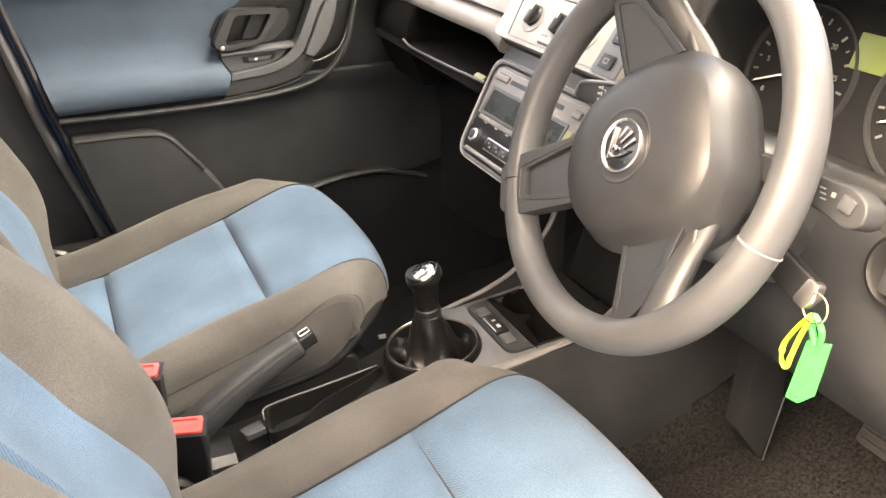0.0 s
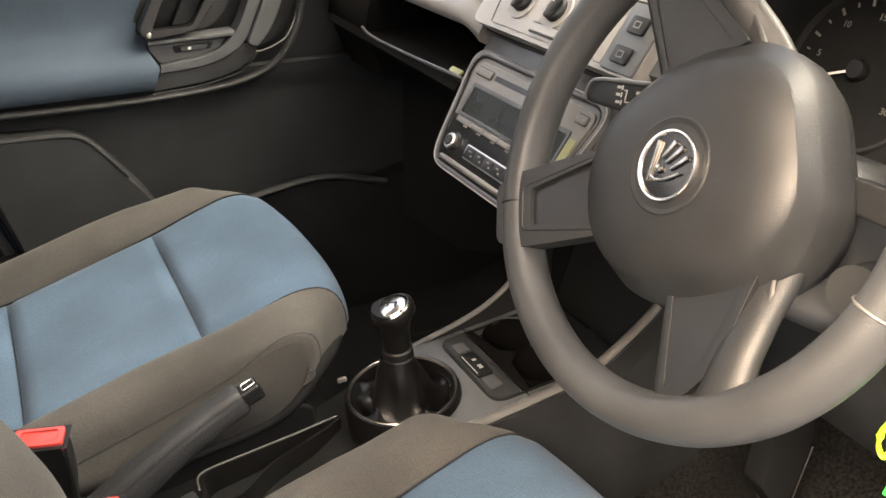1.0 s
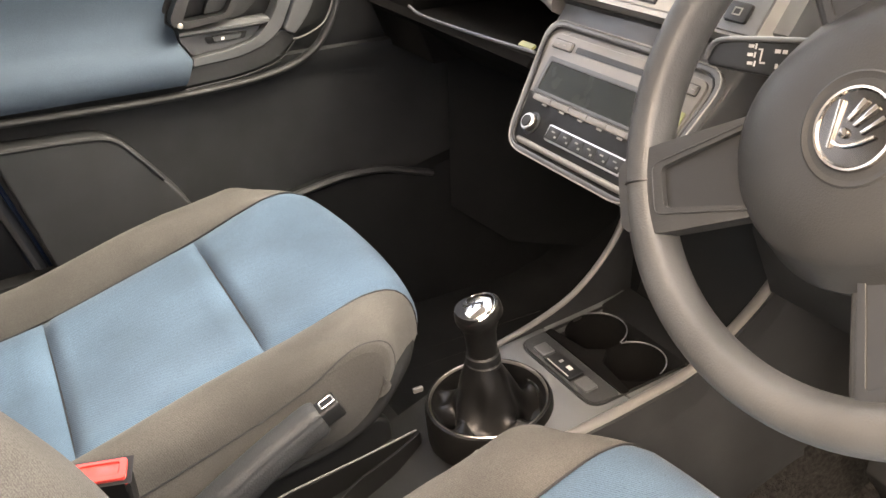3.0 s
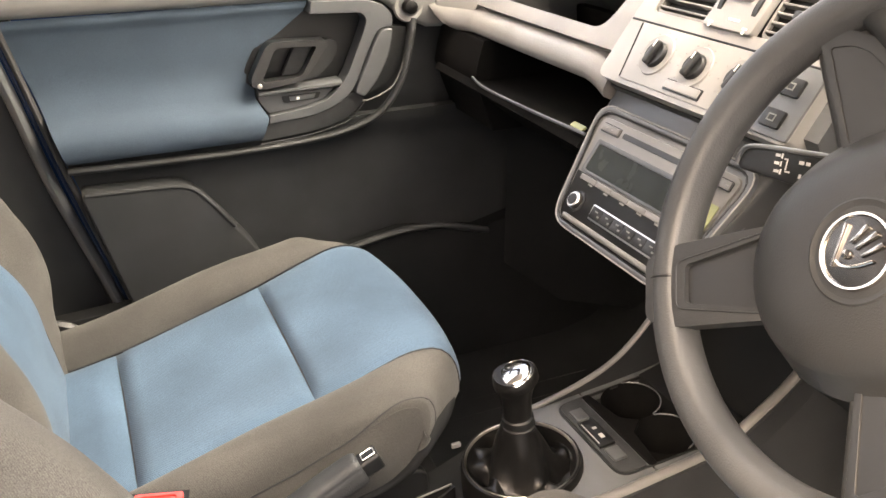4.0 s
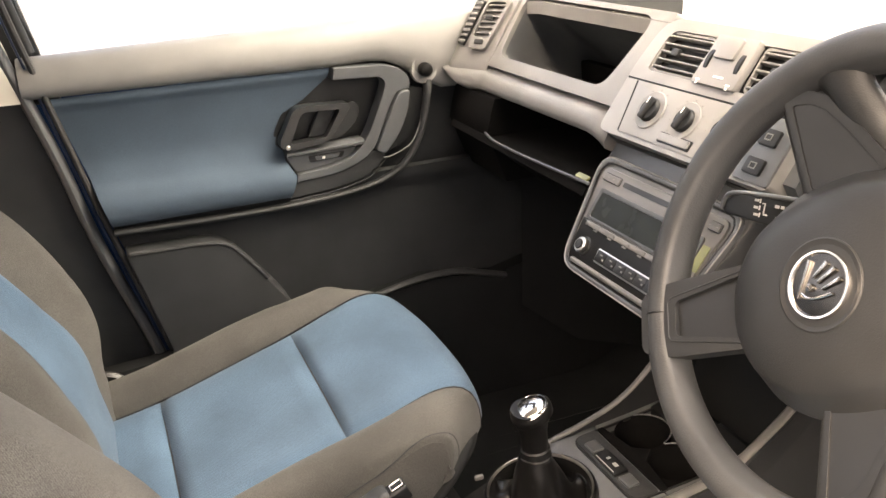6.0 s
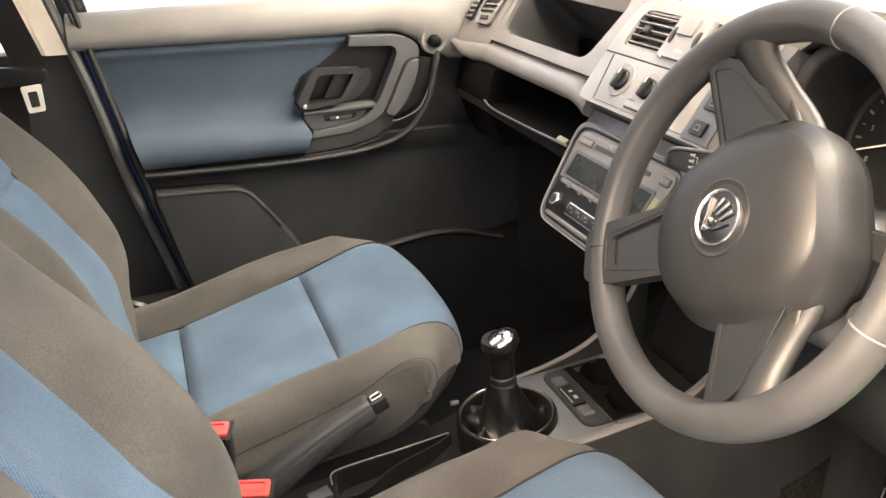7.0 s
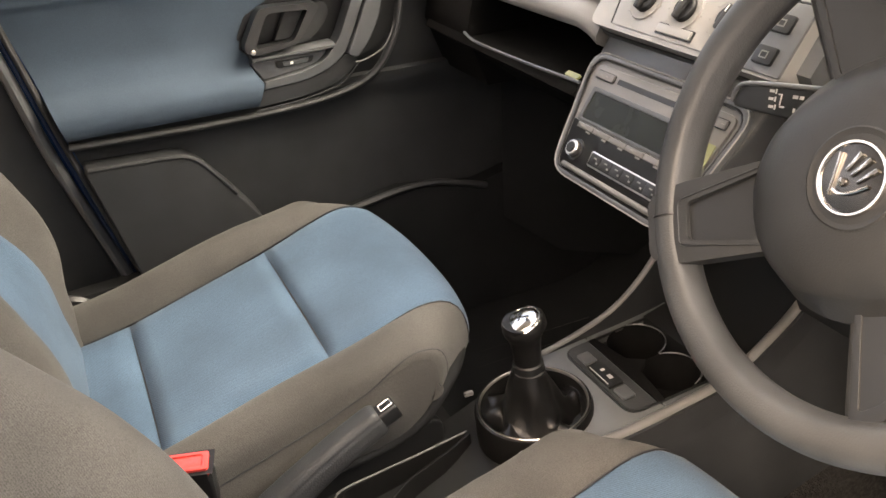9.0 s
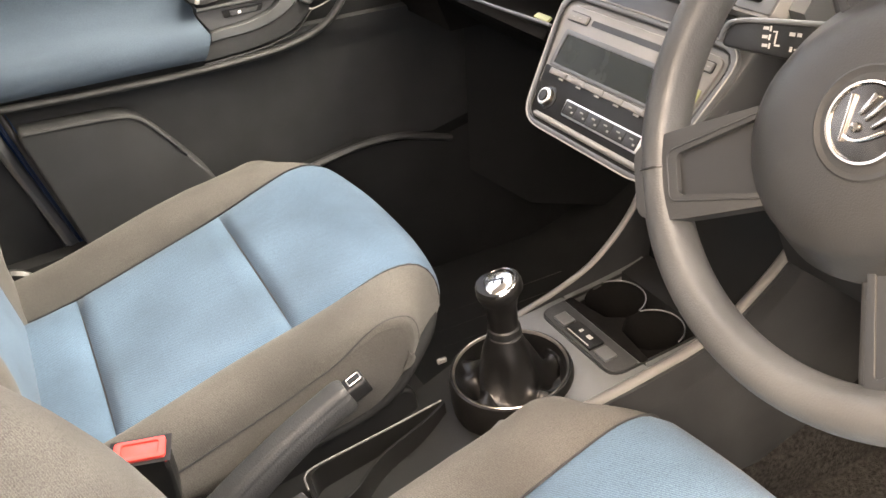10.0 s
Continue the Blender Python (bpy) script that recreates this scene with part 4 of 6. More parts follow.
    part("side_grille", plate(rounded([(-0.026, 0.016), (-0.012, 0.012), (0.012, 0.094), (-0.006, 0.094)], 0.005), 0.008, E @ Matrix.Translation((0, 0, 0.003)), 0.001), BLACK, dash)
    for k in range(8):
        y = 0.021 + 0.0096 * k
        part("grille_bar", block((-0.0195 + 0.275 * (y - 0.014), y, 0.0036), (0.0155, 0.0042, 0.003), E, 0.0008, 1), DASH, dash)
    # centre stack frame with the climate panel and two vents
    frame_out = rounded(flip([(0.166, -0.006), (-0.143, -0.006), (-0.143, 0.10), (-0.132, 0.156), (0.146, 0.156), (0.162, 0.09)]), [0.016, 0.008, 0.02, 0.04, 0.05, 0.02])
    vent_hole = rounded(flip([(0.134, 0.084), (-0.128, 0.084), (-0.118, 0.140), (0.128, 0.140)]), [0.008, 0.008, 0.02, 0.02])
    part("stack_frame", plate(frame_out, 0.045, ST @ Matrix.Translation((0, 0, -0.0015)), 0.010, 4, vent_hole), STACKM, dash, "silver-grey centre stack surround")
    panel = rounded(flip([(0.122, 0.0), (-0.090, 0.0), (-0.090, 0.0685), (0.136, 0.0685)]), 0.002)
    part("climate_panel", plate(panel, 0.02, ST, 0.0015), STACKM, dash, "silver-grey climate control panel")
    part("panel_gap", sweep([ST @ Vector((-0.124, 0.001, -0.0012)), ST @ Vector((-0.138, 0.067, -0.0012))], 0.0012, 6), BLACK, dash)
    part("panel_gap", sweep([ST @ Vector((-0.160, 0.0700, -0.0012)), ST @ Vector((0.139, 0.0700, -0.0012))], 0.0013, 6), BLACK, dash)
    part("switch_panel", plate(rounded(flip([(-0.092, -0.003), (-0.1425, -0.003), (-0.1425, 0.0685), (-0.092, 0.0685)]), 0.003), 0.02, ST @ Matrix.Translation((0, 0, 0.0012)), 0.0015), DOORMID, dash, "dark grey switch panel")
    part("vent_cavity", plate(flip([(0.14, 0.078), (-0.132, 0.078), (-0.124, 0.146), (0.134, 0.146)]), 0.004, ST @ Matrix.Translation((0, 0, -0.0165)), 0), BLACK, dash)
    for a, r in ((0.083, 0.0205), (0.017, 0.0195), (-0.048, 0.0195)):
        K = ST @ Matrix.Translation((-a, 0.0365, 0))
        k = part("climate_knob", lathe([(r + 0.004, 0.0), (r + 0.003, 0.0018), (r, 0.0012), (0, 0.0012)], K, 36), STACKM, dash, "round climate knob")
        part("knob_barrel", lathe([(r * 0.76, 0.0), (r * 0.73, 0.0045), (r * 0.66, 0.006), (0, 0.0062)], K, 32), BLACK, k, "black knob face")
        part("knob_grip", block((0, 0, 0.008), (0.0085, r * 1.42, 0.008), K @ pose(0, 0, 0, 0, 0, -10), 0.003, 3), DARK, k, "black grip bar")
        part("knob_mark", block((0.0, r * 0.45, 0.0122), (0.0012, r * 0.4, 0.0006), K @ pose(0, 0, 0, 0, 0, -10), 0), WHITEMARK, k)
        marks = []
        for j in range(9):
            t = radians(-130 + 32.5 * j)
            marks.append(((r + 0.0065) * math.sin(t), (r + 0.0065) * math.cos(t), 0.0012, 0.0012))
        bars(marks, K, DIMMARK, "scale_marks", k)
    part("slider_slot", plate(rounded(flip([(0.045, 0.004), (-0.014, 0.004), (-0.014, 0.017), (0.045, 0.017)]), 0.002), 0.008, ST @ Matrix.Translation((0, 0, 0.0012)), 0.0005), BLACK, dash)
    part("slider", plate(rounded(flip([(0.043, 0.006), (-0.012, 0.006), (-0.012, 0.0155), (0.043, 0.0155)]), 0.002), 0.008, ST @ Matrix.Translation((0, 0, 0.0035)), 0.001), STACKM, dash, "recirculation slider")
    for b in (0.046, 0.014):
        q = part("rocker_switch", plate(rounded([(0.103, b - 0.009), (0.128, b - 0.009), (0.128, b + 0.009), (0.103, b + 0.009)], 0.003), 0.008, ST @ Matrix.Translation((0, 0, 0.0045)), 0.0015), BLACK, dash, "small black push switch")
        bars([(0.1155, b + 0.003, 0.009, 0.0012), (0.1155, b - 0.003, 0.009, 0.0012), (0.1115, b, 0.0012, 0.007), (0.1195, b, 0.0012, 0.007)], ST @ Matrix.Translation((0, 0, 0.0045)), DIMMARK, "switch_mark", q)
    vent(dash, ST @ Matrix.Translation((-0.0865, 0.112, -0.003)), 0.092, 0.056, 5, "centre_vent")
    vent(dash, ST @ Matrix.Translation((0.0815, 0.112, -0.003)), 0.090, 0.056, 5, "centre_vent")
    part("vent_bridge", plate(rounded(flip([(0.042, 0.082), (-0.031, 0.082), (-0.033, 0.143), (0.036, 0.143)]), 0.004), 0.01, ST @ Matrix.Translation((0, 0, 0.004)), 0.0015), STACKM, dash, "grey bridge between the vents")
    part("hazard_switch", plate(rounded([(-0.023, 0.114), (0.010, 0.114), (0.012, 0.140), (-0.021, 0.140)], 0.003), 0.008, ST @ Matrix.Translation((0, 0, 0.008)), 0.0015), STACKM, dash, "pale grey push button")
    part("bridge_text", plate([(-0.008, 0.092), (0.008, 0.092), (0.008, 0.094), (-0.008, 0.094)], 0.001, ST @ Matrix.Translation((0, 0, 0.0046)), 0), WHITEMARK, dash)
    for a in (0.030, -0.021):
        part("vent_wheel", lathe([(0.026, -0.0035), (0.028, -0.003), (0.028, 0.003), (0.026, 0.0035)], ST @ Matrix.Translation((-a, 0.112, -0.0215)) @ pose(0, 0, 0, 0, 90, 0), 40), BLACK, dash, "ribbed black vent wheel")
        bars([(-a, 0.086, 0.006, 0.002), (-a, 0.082, 0.003, 0.003)], ST @ Matrix.Translation((0, 0, 0.0042)), WHITEMARK, "wheel_mark", dash)
    # body of the stack behind the radio, down to the console
    part("stack_body", bevel(loft([[(x, 0.016 + h, z), (x, 0.016 - h, z), (0.45, 0.016 - h, z), (0.45, 0.016 + h, z)] for x, h, z in ((0.135, 0.100, 0.598), (0.130, 0.106, 0.612), (0.146, 0.118, 0.640), (0.180, 0.134, 0.690), (0.205, 0.140, 0.726), (0.215, 0.138, 0.748))]), 0.006, 2, 50), COLM, dash, "dark grey lower centre stack", 50)
    # driver's side: panels below and beside the instruments
    part("driver_face", loft([[(x, y, z) for x, z in ((0.29, 0.715), (0.245, 0.705), (0.225, 0.66), (0.235, 0.57), (0.275, 0.49), (0.36, 0.46), (0.55, 0.46), (0.60, 0.72))] for y in (-0.135, -0.25, -0.45, -0.60, -0.655)]), DOORLOW, dash, "dark grey knee panel under the instruments", 50)
    wedge = loft([[(x, y, z) for x, z in ((0.215, 0.765), (0.275, 0.855), (0.30, 0.88), (0.50, 0.88), (0.50, 0.72), (0.24, 0.72))] for y in (-0.139, -0.160)])
    part("stack_cheek", wedge, DOORMID, dash)
    part("side_pod", loft([[(x, y, z) for x, z in ((0.255, 0.72), (0.245, 0.78), (0.27, 0.86), (0.31, 0.89), (0.55, 0.88), (0.55, 0.70))] for y in (-0.54, -0.60, -0.655)]), DASH, dash)
    sw = basis((0.222, -0.535, 0.690), (0, -1, 0), (0.25, 0, 1))
    part("light_switch", lathe([(0.034, -0.006), (0.034, 0.002), (0.030, 0.004), (0.026, 0.002), (0, 0.002)], sw, 32), BLACK, dash, "round black headlight switch")
    part("switch_knob", block((0, 0, 0.008), (0.012, 0.04, 0.014), sw, 0.003), DARK, dash)
    cluster(dash)


def liner(hole, depth, m):
    """An open box behind a hole, closed at its back."""
    bm = bmesh.new()
    n = len(hole)
    cx, cy = sum(p[0] for p in hole) / n, sum(p[1] for p in hole) / n
    rows = []
    for k, (s, z) in enumerate(((1.0, 0.0), (0.97, -depth * 0.5), (0.92, -depth), (0.0, -depth))):
        if s:
            rows.append([bm.verts.new((cx + (x - cx) * s, cy + (y - cy) * s - 0.25 * -z * 0.3, z)) for x, y in hole])
    for a, b in zip(rows, rows[1:]):
        for i in range(n):
            bm.faces.new((a[i], a[(i + 1) % n], b[(i + 1) % n], b[i]))
    bm.faces.new(rows[-1])
    bm.normal_update()
    bm.transform(m)
    return bm


def vent(parent, m, w, h, count, name):
    """An air vent: frame, dark box, slats and a slider."""
    o = rounded([(-w / 2, -h / 2), (w / 2, -h / 2), (w / 2, h / 2), (-w / 2, h / 2)], 0.010)
    i = rounded([(-w / 2 + 0.004, -h / 2 + 0.004), (w / 2 - 0.004, -h / 2 + 0.004), (w / 2 - 0.004, h / 2 - 0.004), (-w / 2 + 0.004, h / 2 - 0.004)], 0.008)
    v = part(name, plate(o, 0.006, m, 0.0015, 2, i), DASH, parent, "air vent with horizontal slats")
    part("vent_box", plate(i, 0.004, m @ Matrix.Translation((0, 0, -0.010)), 0), BLACK, v)
    for k in range(count):
        y = -h / 2 + h * (k + 0.75) / (count + 0.5)
        part("slat", block((0, y, -0.003), (w - 0.008, 0.0026, 0.010), m @ Matrix.Translation((0, 0, 0)), 0.0008, 1), DASH, v)
    part("slider_tab", block((-0.1 * w, 0, 0.002), (0.013, 0.010, 0.008), m, 0.002, 2), DARK, v)
    return v


def cluster(dash):
    """The instruments behind the wheel."""
    F = basis((0.345, -0.36, 0.785), (0, -1, 0), (0.35, 0, 1))
    hood_out = rounded([(-0.190, -0.085), (0.190, -0.085), (0.200, 0.06), (0.12, 0.105), (-0.12, 0.105), (-0.200, 0.06)], [0.04, 0.04, 0.06, 0.06, 0.06, 0.06])
    hood_in = rounded([(-0.172, -0.068), (0.172, -0.068), (0.180, 0.05), (0.11, 0.088), (-0.11, 0.088), (-0.180, 0.05)], [0.035, 0.035, 0.05, 0.05, 0.05, 0.05])
    hood = part("binnacle", plate(hood_out, 0.09, F @ Matrix.Translation((0, 0, 0.075)), 0.006, 3, hood_in), DARK, dash, "dark grey instrument hood")
    face = part("instrument_face", plate(hood_in, 0.01, F, 0), MATTE, dash, "black instrument panel with white scales")
    for cx in (-0.088, 0.088):
        G = F @ Matrix.Translation((cx, 0.0, 0.0))
        part("dial_ring", lathe([(0.070, 0.0), (0.072, 0.004), (0.075, 0.004), (0.077, 0.0)], G, 48, False), DARK, face)
        marks = bmesh.new()
        for j in range(19):
            t = radians(-125 + 250 * j / 18)
            q = block((0, 0.061, 0.0006), (0.0016 if j % 2 else 0.0024, 0.004 if j % 2 else 0.007, 0.0008), pose(0, 0, 0, 0, 0, -math.degrees(t)), 0)
            tmp = bpy.data.meshes.new("tmp")
            q.to_mesh(tmp)
            q.free()
            marks.from_mesh(tmp)
            bpy.data.meshes.remove(tmp)
        marks.transform(G)
        part("dial_scale", marks, DIMMARK, face, "white dial graduations")
        if cx < 0:
            for j, word in enumerate(("0", "5", "10", "15", "20", "25", "30")):
                t = radians(-125 + 250 * j * 3 / 18)
                text(word, 0.0085, G @ Matrix.Translation((0.048 * math.sin(t), 0.048 * math.cos(t), 0.0006)), DIMMARK, face, "dial numerals")
        part("needle", plate([(-0.0012, 0.010), (0.0012, 0.010), (0.0008, 0.056), (-0.0008, 0.056)], 0.0015, G @ Matrix.Translation((0, 0, 0.006)) @ pose(0, 0, 0, 0, 0, 112), 0.0003), WHITEMARK, face, "white needle")
        part("needle_hub", lathe([(0.010, 0.0), (0.010, 0.006), (0.008, 0.009), (0, 0.009)], G, 20), BLACK, face)
    part("trip_display", plate(rounded([(-0.028, 0.020), (0.020, 0.020), (0.020, 0.057), (-0.028, 0.057)], 0.002), 0.002, F @ Matrix.Translation((0, 0, 0.003)), 0.0003), LCD, face, "lit yellow-green display")
    part("lower_strip", sweep(spline([F @ Vector((-0.19, -0.075, 0.03)), F @ Vector((-0.05, -0.090, 0.05)), F @ Vector((0.10, -0.090, 0.05)), F @ Vector((0.2, -0.06, 0.04))], 8), 0.012, 10), DASH, dash)


dashboard()


# ---- radio ----
def radio():
    base = thing("car_radio", (0.17, 0.016, 0.60), "grey double-height car radio set in the centre stack", "car radio")
    Q = RT @ Matrix.Translation((-0.018, 0, 0))
    bez = rounded([(-0.139, 0.026), (0.139, 0.026), (0.112, -0.124), (-0.106, -0.124)], [0.03, 0.03, 0.03, 0.03])
    inn = rounded([(-0.132, 0.019), (0.132, 0.019), (0.106, -0.117), (-0.100, -0.117)], [0.025, 0.025, 0.016, 0.016])
    part("bezel", plate(bez, 0.03, Q @ Matrix.Translation((0, 0, 0.004)), 0.003, 3, inn), DOORMID, base, "dark grey rounded bezel")
    part("bezel_line", sweep([Q @ Vector((x * 1.0, y, 0.0036)) for x, y in resample(bez, 90)], 0.0009, 6, True, up=(0.5, 0, 0.5)), STACKM, base, "thin bright bezel edge")
    part("faceplate", plate(inn, 0.02, Q, 0.0), RADIOM, base, "mid grey radio face")
    f2 = rounded([(-0.122, 0.012), (0.122, 0.012), (0.108, -0.080), (-0.108, -0.080)], [0.014, 0.014, 0.004, 0.004])
    part("face_panel", plate(f2, 0.01, Q @ Matrix.Translation((0, 0, 0.003)), 0.002), RADIOM, base)
    low = rounded([(-0.1095, -0.058), (0.1095, -0.058), (0.102, -0.116), (-0.096, -0.116)], [0.002, 0.002, 0.014, 0.014])
    part("lower_face", plate(low, 0.01, Q @ Matrix.Translation((0, 0, 0.0038)), 0.001), GLOSS, base, "glossy black lower face")
    part("face_groove", sweep([Q @ Vector((x, y, 0.0026)) for x, y in resample(inn, 80)], 0.0016, 6, True, up=(0.5, 0, 0.5)), BLACK, base, "dark joint round the radio face")
    part("disc_slot", plate(rounded([(-0.070, -0.0035), (0.070, -0.0035), (0.070, 0.003), (-0.070, 0.003)], 0.002), 0.003, Q @ Matrix.Translation((0, 0, 0.0036)), 0), BLACK, base, "black disc slot")
    for x in (-0.094, 0.104):
        w = 0.017 if x < 0 else 0.009
        b = part("end_button", plate(rounded([(x - w, -0.0045), (x + w, -0.0045), (x + w, 0.0045), (x - w, 0.0045)], 0.002), 0.005, Q @ Matrix.Translation((0, 0, 0.0058)), 0.0015, 2), RADIOM, base)
        part("button_gap", plate(rounded([(x - w - 0.0012, -0.0057), (x + w + 0.0012, -0.0057), (x + w + 0.0012, 0.0057), (x - w - 0.0012, 0.0057)], 0.003), 0.002, Q @ Matrix.Translation((0, 0, 0.0034)), 0), BLACK, b)
        bars([(x - 0.006, 0, 0.003, 0.0010), (x + 0.005, 0, 0.004, 0.0010)], Q @ Matrix.Translation((0, 0, 0.0058)), DIMMARK, "button_mark", b)
    win = rounded([(-0.098, -0.0535), (0.096, -0.0535), (0.096, -0.020), (-0.098, -0.020)], 0.003)
    part("display_frame", plate(rounded([(-0.104, -0.057), (0.100, -0.057), (0.100, -0.015), (-0.104, -0.015)], 0.004), 0.003, Q @ Matrix.Translation((0, 0, 0.0046)), 0.0012, 2, win), COLM, base, "dark sloping frame of the display")
    part("display", plate(win, 0.002, Q @ Matrix.Translation((0, 0, 0.0036)), 0.0), SCREEN, base, "dark glossy display")
    part("sticker", plate(rounded([(0.101, -0.053), (0.113, -0.053), (0.114, -0.022), (0.102, -0.022)], 0.002), 0.001, Q @ Matrix.Translation((0, 0, 0.0042)), 0.0), LCDY, base, "pale yellow sticker beside the display")
    for k in range(6):
        x = -0.079 + 0.0318 * k
        b = part("preset_button", plate(rounded([(x - 0.0156, -0.0655), (x + 0.0156, -0.0655), (x + 0.0156, -0.0590), (x - 0.0156, -0.0590)], 0.001), 0.005, Q @ Matrix.Translation((0, 0, 0.0068)), 0.0018, 2), RADIOM, base)
        bars([(x + 0.008, -0.0672, 0.008, 0.0022)], Q @ Matrix.Translation((0, 0, 0.0052)), DIMMARK, "button_mark", b)
    K = Q @ Matrix.Translation((-0.080, -0.0905, 0.0))
    k = part("volume_knob", lathe([(0.0098, 0.0), (0.0098, 0.009), (0.0086, 0.0105), (0.0, 0.0107)], K, 28), SATIN, base, "round knob with a satin metal rim")
    part("knob_face", lathe([(0.0070, 0.0100), (0.0064, 0.0118), (0.0, 0.0121)], K, 24), BLACK, k)
    part("knob_collar", lathe([(0.0130, 0.0030), (0.0130, 0.0046), (0.0100, 0.0050)], K @ Matrix.Translation((0.002, 0, 0)), 28, False), BLACK, k)
    part("key_strip", plate(rounded([(-0.046, -0.1005), (0.080, -0.1005), (0.082, -0.0825), (-0.048, -0.0825)], 0.003), 0.004, Q @ Matrix.Translation((0, 0, 0.0052)), 0.001), SATIN, base, "satin metal edged key strip")
    for k in range(6):
        x = -0.0350 + 0.0204 * k
        b = part("station_key", plate(rounded([(x - 0.0101, -0.0985), (x + 0.0101, -0.0985), (x + 0.0101, -0.0840), (x - 0.0101, -0.0840)], 0.001), 0.004, Q @ Matrix.Translation((0, 0, 0.0060)), 0.0012, 2), BLACK, base)
        bars([(x, -0.0890, 0.0050, 0.0016), (x + 0.006, -0.0935, 0.0030, 0.0022)], Q @ Matrix.Translation((0, 0, 0.0060)), DIMMARK, "button_mark", b)
    part("lower_bar", sweep([Q @ Vector((-0.086, -0.1115, 0.004)), Q @ Vector((0.094, -0.1115, 0.004))], 0.0034, 12), RADIOM, base, "satin grey lower trim bar")


radio()


# ---- centre console, gear lever, handbrake ----
def console():
    con = thing("centre_console", (0.0, 0, 0.1), "dark grey centre console with cup holders between the seats", "centre console")
    # body: stations along the car
    st = [(-0.46, 0.070, 0.272), (-0.26, 0.075, 0.288), (-0.10, 0.085, 0.312), (0.02, 0.092, 0.352), (0.09, 0.093, 0.358), (0.11, 0.093, 0.320), (0.20, 0.093, 0.320), (0.30, 0.093, 0.330), (0.36, 0.094, 0.36), (0.50, 0.10, 0.40)]
    secs = [[(x, -w - 0.02, 0.09), (x, -w - 0.012, 0.20), (x, -w, z - 0.03), (x, -w + 0.004, z - 0.010), (x, w - 0.004, z - 0.010), (x, w, z - 0.03), (x, w + 0.012, 0.20), (x, w + 0.02, 0.09)] for x, w, z in st if x < 0.1]
    part("console_body", loft(secs), BLACK, con, "dark grey moulded sides", 50)
    part("front_floor", block((0.27, 0, 0.20), (0.40, 0.18, 0.22), None, 0.01), BLACK, con)
    # raised tray panel round the lever
    top = basis((0.10, 0, 0.3665), (0, -1, 0), (1, 0, 0.09))
    arc = [(-0.001 + 0.0700 * math.cos(radians(t)), -0.0825 + 0.0700 * math.sin(radians(t))) for t in range(-42, 156, 6)]
    deck = arc + [(-0.088, -0.040), (-0.091, -0.022), (-0.089, 0.045), (0.091, 0.045), (0.092, -0.020), (0.090, -0.160), (0.064, -0.160)]
    part("deck", plate(deck, 0.012, top, 0.003, 2), TRAYM, con, "lighter grey console deck")
    for s in (-1, 1):
        part("deck_side", plate(rounded([(s * 0.0745, 0.0465), (s * 0.0905, 0.0465), (s * 0.0905, 0.175), (s * 0.0745, 0.175)], 0.001), 0.012, top, 0.002, 2), TRAYM, con)
    # recessed tray with switches and cup holders
    pan = rounded([(-0.074, 0.002), (0.074, 0.002), (0.076, 0.150), (-0.076, 0.150)], [0.02, 0.02, 0.01, 0.01])
    part("tray_edge", plate(pan, 0.004, top @ Matrix.Translation((0, 0, 0.0015)), 0.001, 2, rounded([(-0.071, 0.005), (0.071, 0.005), (0.073, 0.148), (-0.073, 0.148)], [0.018, 0.018, 0.008, 0.008])), BLACK, con)
    part("tray", plate(rounded([(-0.071, 0.005), (0.071, 0.005), (0.072, 0.040), (-0.072, 0.040)], [0.018, 0.018, 0.004, 0.004]), 0.004, top @ Matrix.Translation((0, 0, 0.003)), 0.001), GRIP, con, "dark grey switch ledge")
    for x, w in ((-0.040, 0.022), (0.040, 0.022)):
        part("blank_switch", plate(rounded([(x - w / 2, 0.010), (x + w / 2, 0.010), (x + w / 2, 0.027), (x - w / 2, 0.027)], 0.002), 0.004, top @ Matrix.Translation((0, 0, 0.0066)), 0.0018, 3), DOORMID, con)
    key = part("mirror_switch", plate(rounded([(-0.026, 0.008), (0.024, 0.008), (0.024, 0.029), (-0.026, 0.029)], 0.002), 0.004, top @ Matrix.Translation((0, 0, 0.0065)), 0.001), BLACK, con, "glossy black console switch")
    bars([(-0.008, 0.020, 0.004, 0.005), (0.008, 0.020, 0.008, 0.005), (-0.001, 0.0100, 0.040, 0.0012)], top @ Matrix.Translation((0, 0, 0.0067)), STALKMARK, "switch_marks", key)
    # two cup wells with scalloped walls and a ledge, their shade in the colour
    for cx, cy, r in ((-0.036, 0.090, 0.037), (0.037, 0.088, 0.036)):
        part("cup_well", lathe([(r, 0.002), (r - 0.001, -0.010), (r - 0.003, -0.085), (0.0, -0.086)], top @ Matrix.Translation((cx, cy, 0.0)), 40, False), SHADED_BLACK, con, "cup holder well coloured black for its inner shade")
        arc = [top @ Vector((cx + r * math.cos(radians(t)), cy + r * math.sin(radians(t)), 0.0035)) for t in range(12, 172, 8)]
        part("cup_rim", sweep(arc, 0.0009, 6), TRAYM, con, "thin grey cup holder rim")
    part("well_floor", plate(rounded([(-0.075, 0.042), (0.075, 0.042), (0.075, 0.170), (-0.075, 0.170)], 0.004), 0.01, top @ Matrix.Translation((0, 0, -0.088)), 0.001), SHADED_BLACK, con)
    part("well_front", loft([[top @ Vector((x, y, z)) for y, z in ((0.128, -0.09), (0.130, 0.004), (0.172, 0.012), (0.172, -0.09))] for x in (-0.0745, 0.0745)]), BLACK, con)
